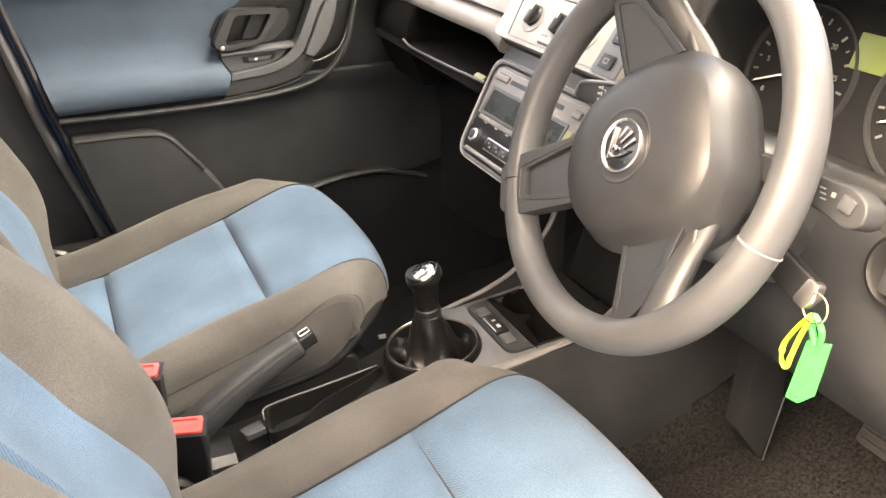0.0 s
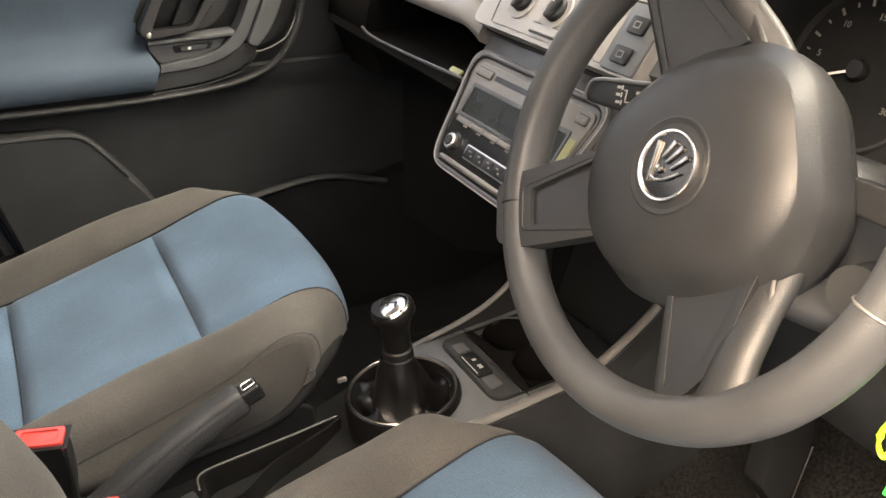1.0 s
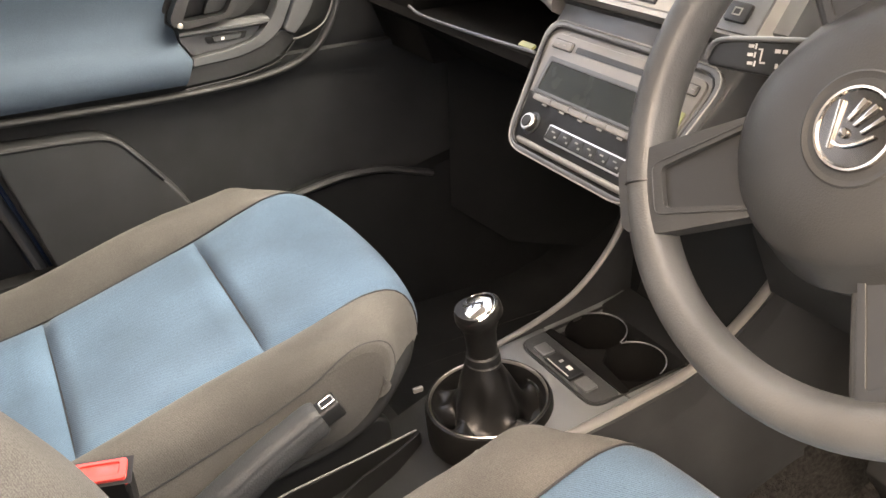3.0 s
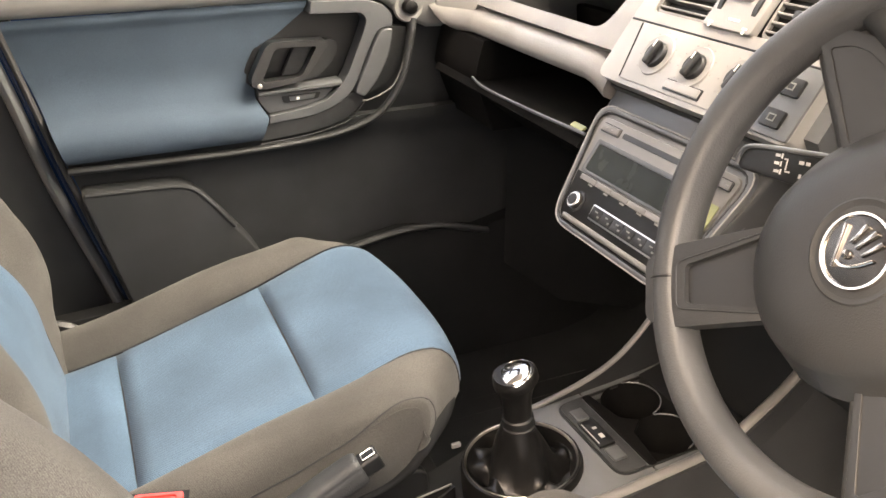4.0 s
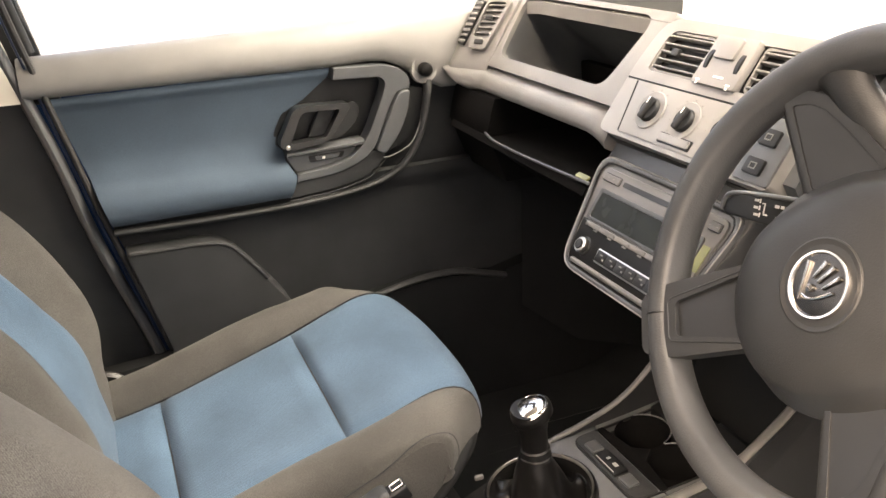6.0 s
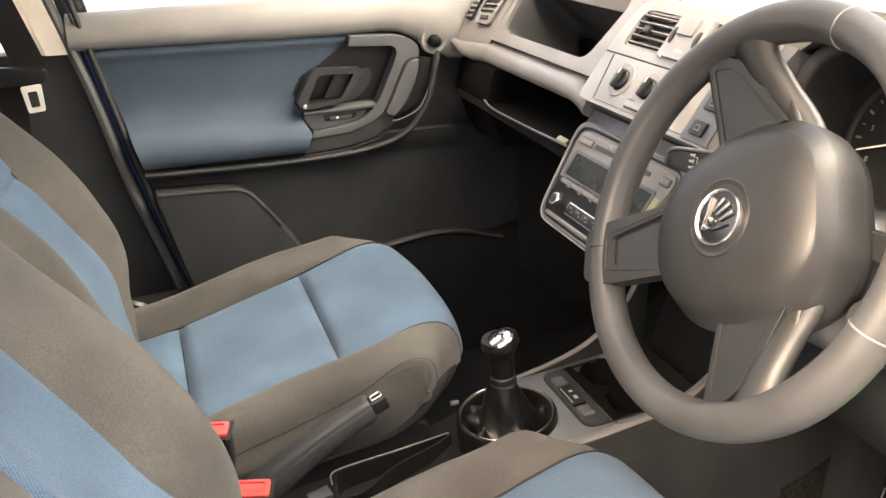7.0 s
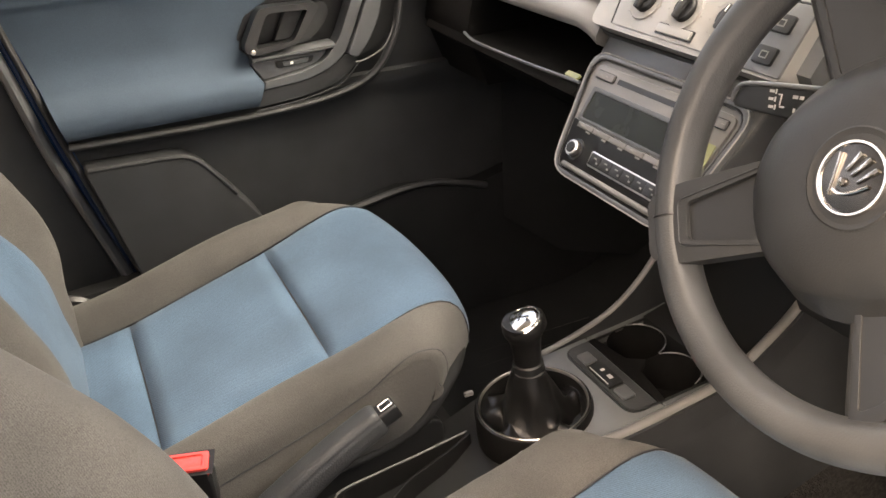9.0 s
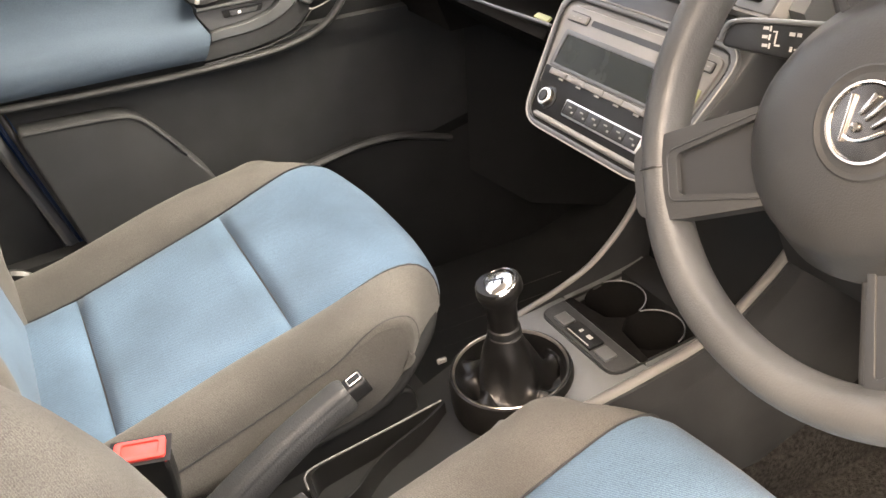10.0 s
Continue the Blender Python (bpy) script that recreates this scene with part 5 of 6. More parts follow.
    part("well_bridge", plate(rounded([(-0.074, 0.0425), (0.074, 0.0425), (0.074, 0.052), (0.016, 0.060), (0.001, 0.078), (-0.001, 0.078), (-0.016, 0.060), (-0.074, 0.052)], 0.003), 0.006, top @ Matrix.Translation((0, 0, 0.002)), 0.001), SHADED_BLACK, con)
    # side walls sweeping up to the dashboard
    lft = spline([(0.070, 0.090, 0.362), (0.14, 0.090, 0.380), (0.19, 0.089, 0.402), (0.23, 0.088, 0.437), (0.258, 0.088, 0.477), (0.275, 0.09, 0.53), (0.285, 0.092, 0.60)], 6)
    rgt = spline([(-0.07, -0.091, 0.3515), (0.070, -0.094, 0.3625), (0.15, -0.096, 0.374), (0.22, -0.096, 0.387), (0.275, -0.096, 0.420), (0.325, -0.096, 0.462), (0.37, -0.096, 0.53), (0.39, -0.098, 0.60)], 6)
    for line, s in ((lft, 1), (rgt, -1)):
        part("console_wall", sheet(lambda u, v: along(line, u) * (1 - v) + v * Vector((along(line, u).x + 0.02 * v, 0.118 * s, 0.09)), 40, 6, 0.008), DARK, con, "dark side wall", 60)
        part("wall_edge", sweep([p + Vector((0, -0.003 * s, 0)) for p in line], 0.0045 if s > 0 else 0.007, 12, flat=0.7), RADIOM, con, "satin grey edge trim")
    part("back_wall", loft([[(0.30, y, 0.37), (0.34, y, 0.50), (0.36, y, 0.60), (0.40, y, 0.60), (0.40, y, 0.37)] for y in (-0.092, 0.092)]), BLACK, con)
    low_edge = [(-0.05, 0.12), (0.05, 0.12), (0.16, 0.165), (0.269, 0.197), (0.35, 0.213), (0.43, 0.238), (0.538, 0.291), (0.62, 0.34)]
    high_edge = [(-0.05, 0.335), (0.07, 0.352), (0.15, 0.364), (0.22, 0.377), (0.275, 0.410), (0.325, 0.452), (0.37, 0.52), (0.39, 0.60), (0.62, 0.60)]
    def cover(u, v):
        x = -0.05 + 0.67 * u
        z0, z1 = lerp_table(low_edge, x), lerp_table(high_edge, x)
        return (x, -0.126 + 0.024 * v ** 1.5, z0 + (z1 - z0) * v)
    part("side_cover", sheet(cover, 60, 8, 0.006), DARK, con, "dark grey side cover over the carpet", 60)
    # low bin beside the handbrake: a wedge that narrows towards the lever
    B2 = top @ Matrix.Translation((0, 0, -0.020))
    bo = rounded([(-0.024, -0.332), (0.036, -0.338), (0.038, -0.298), (0.006, -0.258), (-0.014, -0.185), (-0.027, -0.156), (-0.033, -0.160), (-0.027, -0.250)], [0.02, 0.01, 0.02, 0.03, 0.02, 0.003, 0.003, 0.04])
    bi = rounded([(-0.021, -0.327), (0.032, -0.333), (0.034, -0.299), (0.003, -0.259), (-0.017, -0.187), (-0.0275, -0.163), (-0.0295, -0.165), (-0.024, -0.250)], [0.017, 0.008, 0.02, 0.03, 0.02, 0.002, 0.002, 0.04])
    part("coin_bin", plate(bo, 0.045, B2, 0.002, 2, bi), GLOSS, con, "dark open coin bin")
    part("bin_floor", plate(bi, 0.004, B2 @ Matrix.Translation((0, 0, -0.035)), 0), BLACK, con)
    part("bin_tab", plate(rounded([(0.006, -0.372), (0.026, -0.366), (0.022, -0.338), (0.000, -0.342)], 0.003), 0.010, B2 @ Matrix.Translation((0, 0, 0.001)), 0.002, 2), COLM, con, "small grey tab behind the coin bin")
    part("clip", block((-0.033, 0.073, 0.352), (0.012, 0.005, 0.006), pose(0, 0, 0, 0, 0, 0), 0.0015, 2), RADIOM, con, "small pale grey clip")
    # highlight on the bin's rim, drawn as a thin pale strip
    edge = spline([B2 @ Vector((x, y, 0.0012)) for x, y in ((0.004, -0.336), (-0.016, -0.333), (-0.0235, -0.318), (-0.0255, -0.270), (-0.0275, -0.215), (-0.031, -0.160))], 8)
    part("bin_highlight", sweep(edge, 0.0011, 8), RADIOM, con, "pale strip as painted highlight on the coin bin's rim")


console()


def gear_lever():
    g = thing("gear_lever", (0.016, 0.0, 0.36), "black gear lever with a chrome capped knob and leatherette gaiter", "gear lever")
    base, tip = Vector((0.018, 0.001, 0.360)), Vector((0.004, 0.002, 0.503))
    ax = (tip - base).normalized()
    G = basis(base, (0, -1, 0), (1, 0, 0.10))
    part("gaiter_ring", lathe([(0.0615, -0.012), (0.0625, 0.005), (0.0650, 0.0095), (0.0685, 0.0085), (0.0705, 0.003), (0.0715, -0.034)], G, 64, False), GLOSS, g, "glossy black gaiter ring")
    part("ring_edge", lathe([(0.0632, 0.0070), (0.0640, 0.0094), (0.0650, 0.0102), (0.0658, 0.0094)], G, 64, False), SATIN, g, "thin bright ring edge")
    # leatherette: sags behind the ring, then climbs the lever in deep folds
    line = [(0.0, 0.0622, 0.001), (0.10, 0.0590, -0.003), (0.22, 0.0525, -0.010), (0.34, 0.0450, -0.008), (0.48, 0.0375, 0.006), (0.62, 0.0310, 0.022), (0.78, 0.0250, 0.040), (0.91, 0.0205, 0.052), (1.0, 0.0185, 0.058)]
    rt, zt = [(t, r) for t, r, z in line], [(t, z) for t, r, z in line]
    secs = []
    for k in range(44):
        t = k / 43
        r, z = ease(rt, t), ease(zt, t)
        low = math.exp(-((t - 0.26) / 0.15) ** 2)
        mid = math.exp(-((t - 0.58) / 0.20) ** 2)
        lean = min(1.0, max(0.0, z / 0.066))
        ring = []
        for j in range(96):
            a = 2 * math.pi * j / 96
            crease = math.sin(3 * a + 0.7 + 2.5 * t) + 0.7 * math.sin(5 * a - 1.1 - 4 * t) + 0.35 * math.sin(11 * a + 2 + 6 * t)
            sharp = math.copysign(abs(crease) ** 0.8, crease)
            rr = r + 0.0070 * low * sharp + 0.0020 * mid * (math.sin(4 * a + 3 * t) + 0.6 * math.sin(7 * a - 5 * t))
            zz = z + 0.0120 * low * math.sin(5 * a + 1.3 + 3 * t) + 0.0060 * low * math.sin(9 * a + 7 * t)
            c = base + ax * zz + Vector((-0.002 * lean, 0, 0))
            ring.append(c + Vector((rr * math.cos(a), rr * math.sin(a), 0)))
        secs.append(ring)
    part("gaiter", loft(secs, caps=False), LEATHER, g, "creased black leatherette gaiter", 80)
    m = Matrix.Translation(base + ax * 0.052) @ ax.to_track_quat("Z", "Y").to_matrix().to_4x4()
    part("collar", lathe([(0.0186, 0.0), (0.0190, 0.006), (0.0172, 0.0075), (0.0186, 0.009), (0.0180, 0.017), (0.0160, 0.019)], m, 32), BLACK, g, "black ribbed collar")
    part("knob", lathe([(0.0160, 0.016), (0.0164, 0.028), (0.0170, 0.042), (0.0190, 0.053), (0.0228, 0.062), (0.0246, 0.069), (0.0236, 0.074), (0.0, 0.075)], m, 40), GLOSS, g, "black gear knob")
    top = Matrix.Translation(base + ax * 0.1225) @ Vector((-0.40, 0.12, 0.91)).to_track_quat("Z", "Y").to_matrix().to_4x4()
    part("knob_rim", lathe([(0.0245, -0.010), (0.0258, -0.003), (0.0256, 0.0012), (0.0240, 0.0034), (0.0210, 0.0034)], top, 40, False), GLOSS, g, "black rim of the knob")
    part("knob_joint", lathe([(0.0238, 0.0034), (0.0232, 0.0042), (0.0226, 0.0034)], top, 40, False), CHROME, g, "thin chrome line round the cap")
    part("knob_cap", lathe([(0.0214, 0.0026), (0.0206, 0.0052), (0.0175, 0.0074), (0.010, 0.0090), (0.0, 0.0096)], top, 40), CHROME, g, "chrome knob cap")
    P = top @ Matrix.Translation((0, 0, 0.0092)) @ pose(0, 0, 0, 0, 0, 62)
    bars([(0.0, 0.0, 0.022, 0.0022), (-0.010, 0.0032, 0.0022, 0.0075), (0.0, 0.0030, 0.0022, 0.008), (0.010, -0.0032, 0.0022, 0.0075), (0.0, -0.0030, 0.0022, 0.006)], P, BADGE, "shift_pattern", g, "dark engraved shift pattern")


gear_lever()


def handbrake():
    h = thing("handbrake", (-0.38, -0.012, 0.30), "grey-black plastic handbrake lever with a chrome tipped button", "handbrake lever")
    line = spline([(-0.405, -0.012, 0.282), (-0.345, -0.012, 0.323), (-0.290, -0.012, 0.364), (-0.240, -0.012, 0.397), (-0.200, -0.011, 0.418), (-0.176, -0.011, 0.429)], 8)
    n = len(line) - 1
    secs = []
    for k, c in enumerate(line):
        t = k / n
        d = (line[min(n, k + 1)] - line[max(0, k - 1)]).normalized()
        up = Vector((-d.z, 0, d.x))
        wide = ease([(0.0, 0.021), (0.25, 0.0185), (0.55, 0.0165), (0.8, 0.0158), (0.96, 0.0152), (1.0, 0.0130)], t)
        tall = ease([(0.0, 0.030), (0.25, 0.0235), (0.55, 0.0190), (0.8, 0.0180), (0.96, 0.0176), (1.0, 0.0150)], t)
        # flat top with a soft crease either side, bellied underneath
        prof = [(-0.55, 0.98), (0.55, 0.98), (0.80, 0.80), (0.90, 0.62), (0.90, 0.50), (1.0, 0.30), (1.0, -0.25), (0.86, -0.70), (0.50, -1.0), (-0.50, -1.0), (-0.86, -0.70), (-1.0, -0.25), (-1.0, 0.30), (-0.90, 0.50), (-0.90, 0.62), (-0.80, 0.80)]
        secs.append([c + Vector((0, 1, 0)) * (wide * a) + up * (tall * b) for a, b in rounded(prof, 0.12, 2)])
    part("grip", loft(secs), GRIP, h, "grained dark grey lever grip", 50)
    b = line[-1]
    d = (line[-1] - line[-4]).normalized()
    up = Vector((-d.z, 0, d.x))
    m = Matrix.Translation(b) @ d.to_track_quat("Z", "Y").to_matrix().to_4x4()
    box = rounded([(-0.0105, -0.0105), (0.0105, -0.0105), (0.0105, 0.0105), (-0.0105, 0.0105)], 0.005)
    part("button", plate(box, 0.026, m @ Matrix.Translation((0, 0, 0.021)), 0.0025, 3), BLACK, h, "black push button")
    T = basis(b + d * 0.0115 + up * 0.0100, (0, -1, 0), d)
    part("button_edge", plate(rounded([(-0.0055, -0.0078), (0.0055, -0.0078), (0.0055, 0.0078), (-0.0055, 0.0078)], 0.002), 0.0016, T @ Matrix.Translation((0, 0, 0.0012)), 0.0005, 1, rounded([(-0.0042, -0.0065), (0.0042, -0.0065), (0.0042, 0.0065), (-0.0042, 0.0065)], 0.0015)), SATIN, h, "bright edge of the push button")
    part("base_cover", loft([[(x, y * w - 0.012, z) for y, z in ((-1, 0.25), (-0.9, zt - 0.01), (-0.6, zt), (0.6, zt), (0.9, zt - 0.01), (1, 0.25))] for x, w, zt in ((-0.50, 0.05, 0.300), (-0.42, 0.05, 0.312), (-0.35, 0.042, 0.306), (-0.28, 0.032, 0.298))]), BLACK, h, "dark slotted base cover")


handbrake()


def buckle(at, lean, label):
    base = thing("seat_buckle", (at[0], at[1], 0.28), label, "seat belt buckle", "seat belt buckles")
    d = Vector(lean).normalized()
    m = basis(at, Vector((1.0, -0.30, 0.0)).cross(d), (1.0, -0.30, 0.0))
    part("buckle_body", bevel(loft([[m @ Vector((x * s, y * s, z)) for x, y in ((-0.013, -0.026), (0.013, -0.026), (0.013, 0.026), (-0.013, 0.026))] for s, z in ((0.80, -0.105), (0.95, -0.06), (1.0, -0.02), (0.98, -0.004))]), 0.004, 3), BLACK, base, "black plastic buckle")
    part("button_frame", plate(rounded([(-0.0122, -0.0245), (0.0122, -0.0245), (0.0122, 0.0245), (-0.0122, 0.0245)], 0.004), 0.012, m @ Matrix.Translation((0, 0, -0.0005)), 0.0012, 2, rounded([(-0.0085, -0.018), (0.0075, -0.018), (0.0075, 0.018), (-0.0085, 0.018)], 0.003)), RED, base, "red release button surround")
    part("release_button", plate(rounded([(-0.0085, -0.018), (0.0075, -0.018), (0.0075, 0.018), (-0.0085, 0.018)], 0.003), 0.008, m @ Matrix.Translation((0, 0, -0.0022)), 0.001), RED, base, "sunken red release button")
    part("stalk", sweep([Vector(at) + d * -0.10, Vector((at[0] - 0.03, at[1], 0.24))], 0.012, 10, flat=0.5), BLACK, base)
    return base


buckle((-0.376, 0.042, 0.411), (-0.12, -0.12, 1.0), "black seat belt buckle with a red button beside the passenger seat")
buckle((-0.342, -0.064, 0.387), (0.05, -0.25, 1.0), "black seat belt buckle with a red button beside the driver's seat")


# ---- steering wheel and column ----
WC = basis((0.082, -0.346, 0.766), (0, -1, 0), (0.388, 0, 0.914))
WM = WC @ pose(0, 0, 0, 0, 0, -56) @ Matrix.Scale(1.029, 4)
WP = WM @ Matrix.Translation((0.0042, -0.0063, -0.005))


def ring_line(points, n=72):
    """A smooth closed line through points, resampled to n."""
    ps = [(x, y, 0) for x, y in points]
    loop = spline([ps[-1]] + ps + [ps[0], ps[1]], 8)[8:-8]
    return resample([(p.x, p.y) for p in loop], n)


def steering_wheel():
    w = thing("steering_wheel", (0.084, -0.343, 0.757), "dark grey three-spoke steering wheel turned to one side", "steering wheel")
    R = 0.173
    n = 144
    secs = []
    for k in range(n):
        a = 2 * math.pi * k / n
        loc = math.degrees(a)
        # thicker grips near the upper spokes' roots
        grip = max(0.0, 1 - abs(((loc - 20 + 180) % 360) - 180) / 28.0) + max(0.0, 1 - abs(((loc - 160 + 180) % 360) - 180) / 28.0)
        rr, rz = 0.0165 + 0.0015 * grip, 0.0185 + 0.002 * grip
        c, s = math.cos(a), math.sin(a)
        ring = []
        for j in range(28):
            t = 2 * math.pi * j / 28
            # a soft ridge where the skin meets the flatter inner face
            k2 = 1 + 0.05 * math.exp(-((t - 2.2) / 0.22) ** 2) - 0.06 * math.exp(-((t - 2.75) / 0.3) ** 2)
            ring.append(WM @ Vector(((R + rr * k2 * math.cos(t)) * c, (R + rr * k2 * math.cos(t)) * s, rz * k2 * math.sin(t))))
        secs.append(ring)
    secs.append(secs[0])
    bm = loft(secs, caps=False)
    bmesh.ops.remove_doubles(bm, verts=bm.verts[:], dist=1e-6)
    part("rim", bm, WHEELM, w, "worn dark grey grained rim", 80)
    # two joints lighter: the light they reflect is put into the grey
    for deg, stuff in ((47, RADIOM), (137, RADIOM), (267, BLACK)):
        a = radians(deg)
        loop = [WM @ Vector(((R + 0.0168 * math.cos(t)) * math.cos(a), (R + 0.0168 * math.cos(t)) * math.sin(a), 0.0189 * math.sin(t))) for t in [2 * math.pi * j / 28 for j in range(28)]]
        part("rim_joint", sweep(loop, 0.0010, 6, True), stuff, w, "joint in the rim's skin")
    # side spokes: a framed inlay below a rounded arm that flares into the rim
    for q in (-1, 1):
        mir = lambda pts: [(q * x, y - 0.011) for x, y in pts]
        body = mir([(0.070, -0.024), (0.150, -0.028), (0.168, -0.026), (0.166, 0.028), (0.135, 0.044), (0.100, 0.062), (0.070, 0.066)])
        lean = WM @ Matrix(((1, 0, 0, 0), (0, 1, 0, 0), (q * 0.17, 0, 1, -0.0245), (0, 0, 0, 1)))
        sp = part("spoke", plate(rounded(body, 0.006), 0.020, lean @ Matrix.Translation((0, 0, -0.005)), 0.005, 3), HUBM, w, "dark grey spoke")
        line = mir([(0.078, -0.016), (0.164, -0.020), (0.156, 0.006), (0.146, 0.020), (0.120, 0.037), (0.078, 0.058)])
        inner = mir([(0.081, -0.011), (0.151, -0.013), (0.146, 0.003), (0.138, 0.014), (0.116, 0.028), (0.081, 0.047)])
        part("inlay_frame", plate(rounded(line, 0.004), 0.012, lean @ Matrix.Translation((0, 0, 0.0015)), 0.0018, 3, rounded(inner, 0.004)), SPOKEM, sp, "raised edge of the spoke inlay")
        part("spoke_inset", plate(rounded(inner, 0.004), 0.008, lean @ Matrix.Translation((0, 0, 0.0002)), 0.0), SPOKEM, sp, "satin grey spoke inlay")
        path = spline([WM @ Vector((q * x, y - 0.012, z)) for x, y, z in ((0.030, 0.062, -0.042), (0.074, 0.058, -0.032), (0.112, 0.048, -0.015), (0.144, 0.038, -0.004), (0.170, 0.032, -0.002))], 8)
        last = len(path) - 1
        part("spoke_arm", sweep(path, 0.011, 20, flat=0.62, up=WM.col[2].to_3d(), radii=[0.0165 + 0.012 * max(0.0, (k / last - 0.62) / 0.38) ** 2.2 + 0.012 * max(0.0, 0.45 - k / last) for k in range(last + 1)]), HUBM, sp, "rounded spoke arm running into the rim")
    # lower spoke: a flared cover that laps over the rim
    low = [(-0.0345, -0.074), (-0.033, -0.150), (-0.031, -0.171), (-0.024, -0.1855), (0.024, -0.1855), (0.031, -0.171), (0.033, -0.150), (0.0345, -0.074)]
    lean = WM @ Matrix(((1, 0, 0, 0), (0, 1, 0, 0), (0, -0.165, 1, -0.0122), (0, 0, 0, 1)))
    well = rounded([(-0.0275, -0.078), (-0.0150, -0.150), (0.0150, -0.150), (0.0275, -0.078)], [0.002, 0.005, 0.005, 0.002])
    sp = part("spoke", plate(rounded(low, [0.002, 0.02, 0.01, 0.008, 0.008, 0.01, 0.02, 0.002]), 0.017, lean, 0.0035, 4, well), HUBM, w, "dark grey lower spoke cover")
    step = rounded([(-0.0310, -0.076), (-0.0185, -0.1575), (0.0185, -0.1575), (0.0310, -0.076)], [0.002, 0.006, 0.006, 0.002])
    part("inlay_line", sweep([lean @ Vector((x, y, 0.0001)) for x, y in resample(step, 80)], 0.0007, 6, True, up=WM.col[2].to_3d()), SPOKEM, sp, "fine raised line round the inlay")
    part("spoke_inset", plate(well, 0.008, lean @ Matrix.Translation((0, 0, -0.0048)), 0.0), SPOKEM, sp, "sunken satin grey inlay of the lower spoke")
    # airbag cover: a convex face between two sloping flanks
    half = [(0.044, 0.0895), (0.074, 0.069), (0.090, 0.029), (0.089, -0.018), (0.072, -0.060), (0.039, -0.084)]
    outline = ring_line([(0.0, 0.093)] + half + [(0.0, -0.091)] + [(-x, y) for x, y in half[::-1]])
    def lay(s, z, flank=1.0, line=outline):
        return [WP @ Vector((x * s * flank * 1.02, y * s * 1.02, z)) for x, y in line]
    part("airbag_cover", loft([lay(0.995, -0.044), lay(1.005, -0.030), lay(1.0, -0.014), lay(0.992, -0.0105), lay(0.955, 0.0055, 0.865), lay(0.945, 0.0072, 0.86), lay(0.90, 0.0100, 0.86), lay(0.80, 0.0140, 0.87), lay(0.66, 0.0168, 0.89), lay(0.5, 0.0183, 0.93), lay(0.3, 0.0189, 1.0), lay(0.1, 0.0190)]), HUBM, w, "dark grey grained airbag cover", 26)
    part("hub_back", loft([lay(s, z) for s, z in ((0.80, -0.034), (0.95, -0.038), (0.975, -0.046), (0.94, -0.062), (0.75, -0.076), (0.5, -0.080))]), DARK, w, "dark hub shell behind the cover", 60)
    L = WP @ Matrix.Translation((-0.002, 0.001, 0.0186)) @ Matrix.Diagonal((0.90, 0.90, 1, 1))
    part("badge_recess", lathe([(0.0392, -0.003), (0.0388, 0.0006), (0.0374, 0.0012), (0.0345, 0.0004), (0.0300, -0.0002), (0, -0.0002)], L, 56), HUBM, w, "dished badge seat")
    badge = part("badge", lathe([(0.0285, -0.001), (0.0285, 0.0022), (0.0276, 0.0034), (0.0260, 0.0033), (0.0248, 0.0014)], L, 56, False), DARKCHROME, w, "round chrome badge ring")
    part("badge_field", lathe([(0.0256, 0.0004), (0.0248, 0.0014), (0.012, 0.0022), (0.004, 0.0025), (0.0, 0.0025)], L, 48), BADGE, badge, "dark domed badge field")
    W2 = WC @ Matrix.Translation((-0.0033, -0.0050, 0.0165)) @ Matrix.Scale(0.97, 4)
    for x, y, size, turn, wide in ((-0.0125, -0.001, 0.031, 8, 0.0026), (-0.002, 0.011, 0.016, -20, 0.0034), (0.005, 0.009, 0.018, -30, 0.0032), (0.012, 0.005, 0.017, -38, 0.0030)):
        q = W2 @ pose(x, y, 0.002, 0, 0, turn)
        part("badge_wing", plate(rounded([(-wide * 0.35, -size / 2), (wide * 0.35, -size / 2), (wide * 0.6, size / 2), (-wide * 0.5, size / 2)], 0.0008), 0.0030, q, 0.0007, 2), DARKCHROME, badge, "chrome wing of the badge")
    arc = spline([W2 @ Vector(v) for v in ((-0.009, -0.0115, 0.0012), (-0.002, -0.0125, 0.0016), (0.007, -0.0085, 0.0018), (0.016, -0.001, 0.0012))], 6)
    part("badge_wing", sweep(arc, 0.0011, 8), DARKCHROME, badge, "chrome arc of the badge")
    part("badge_wing", lathe([(0.0034, 0.0006), (0.0030, 0.0026), (0.0, 0.0031)], W2 @ Matrix.Translation((-0.0040, -0.0045, 0)), 20), DARKCHROME, badge, "chrome dot of the badge")
    text("AIRBAG", 0.0085, WP @ Matrix.Translation((-0.004, -0.066, 0.0128)) @ pose(0, 0, 0, 10, 0, 0), GRIP, w, "embossed lettering")
    bars([(0.0, 0.0, 0.0012, 0.010), (0.0022, 0.003, 0.0034, 0.0012), (0.0030, 0.0005, 0.0012, 0.005)], WP @ pose(0.056, 0.012, 0.0145, 0, 8, 78), GRIP, "embossed_mark", w, "small embossed mark")


steering_wheel()


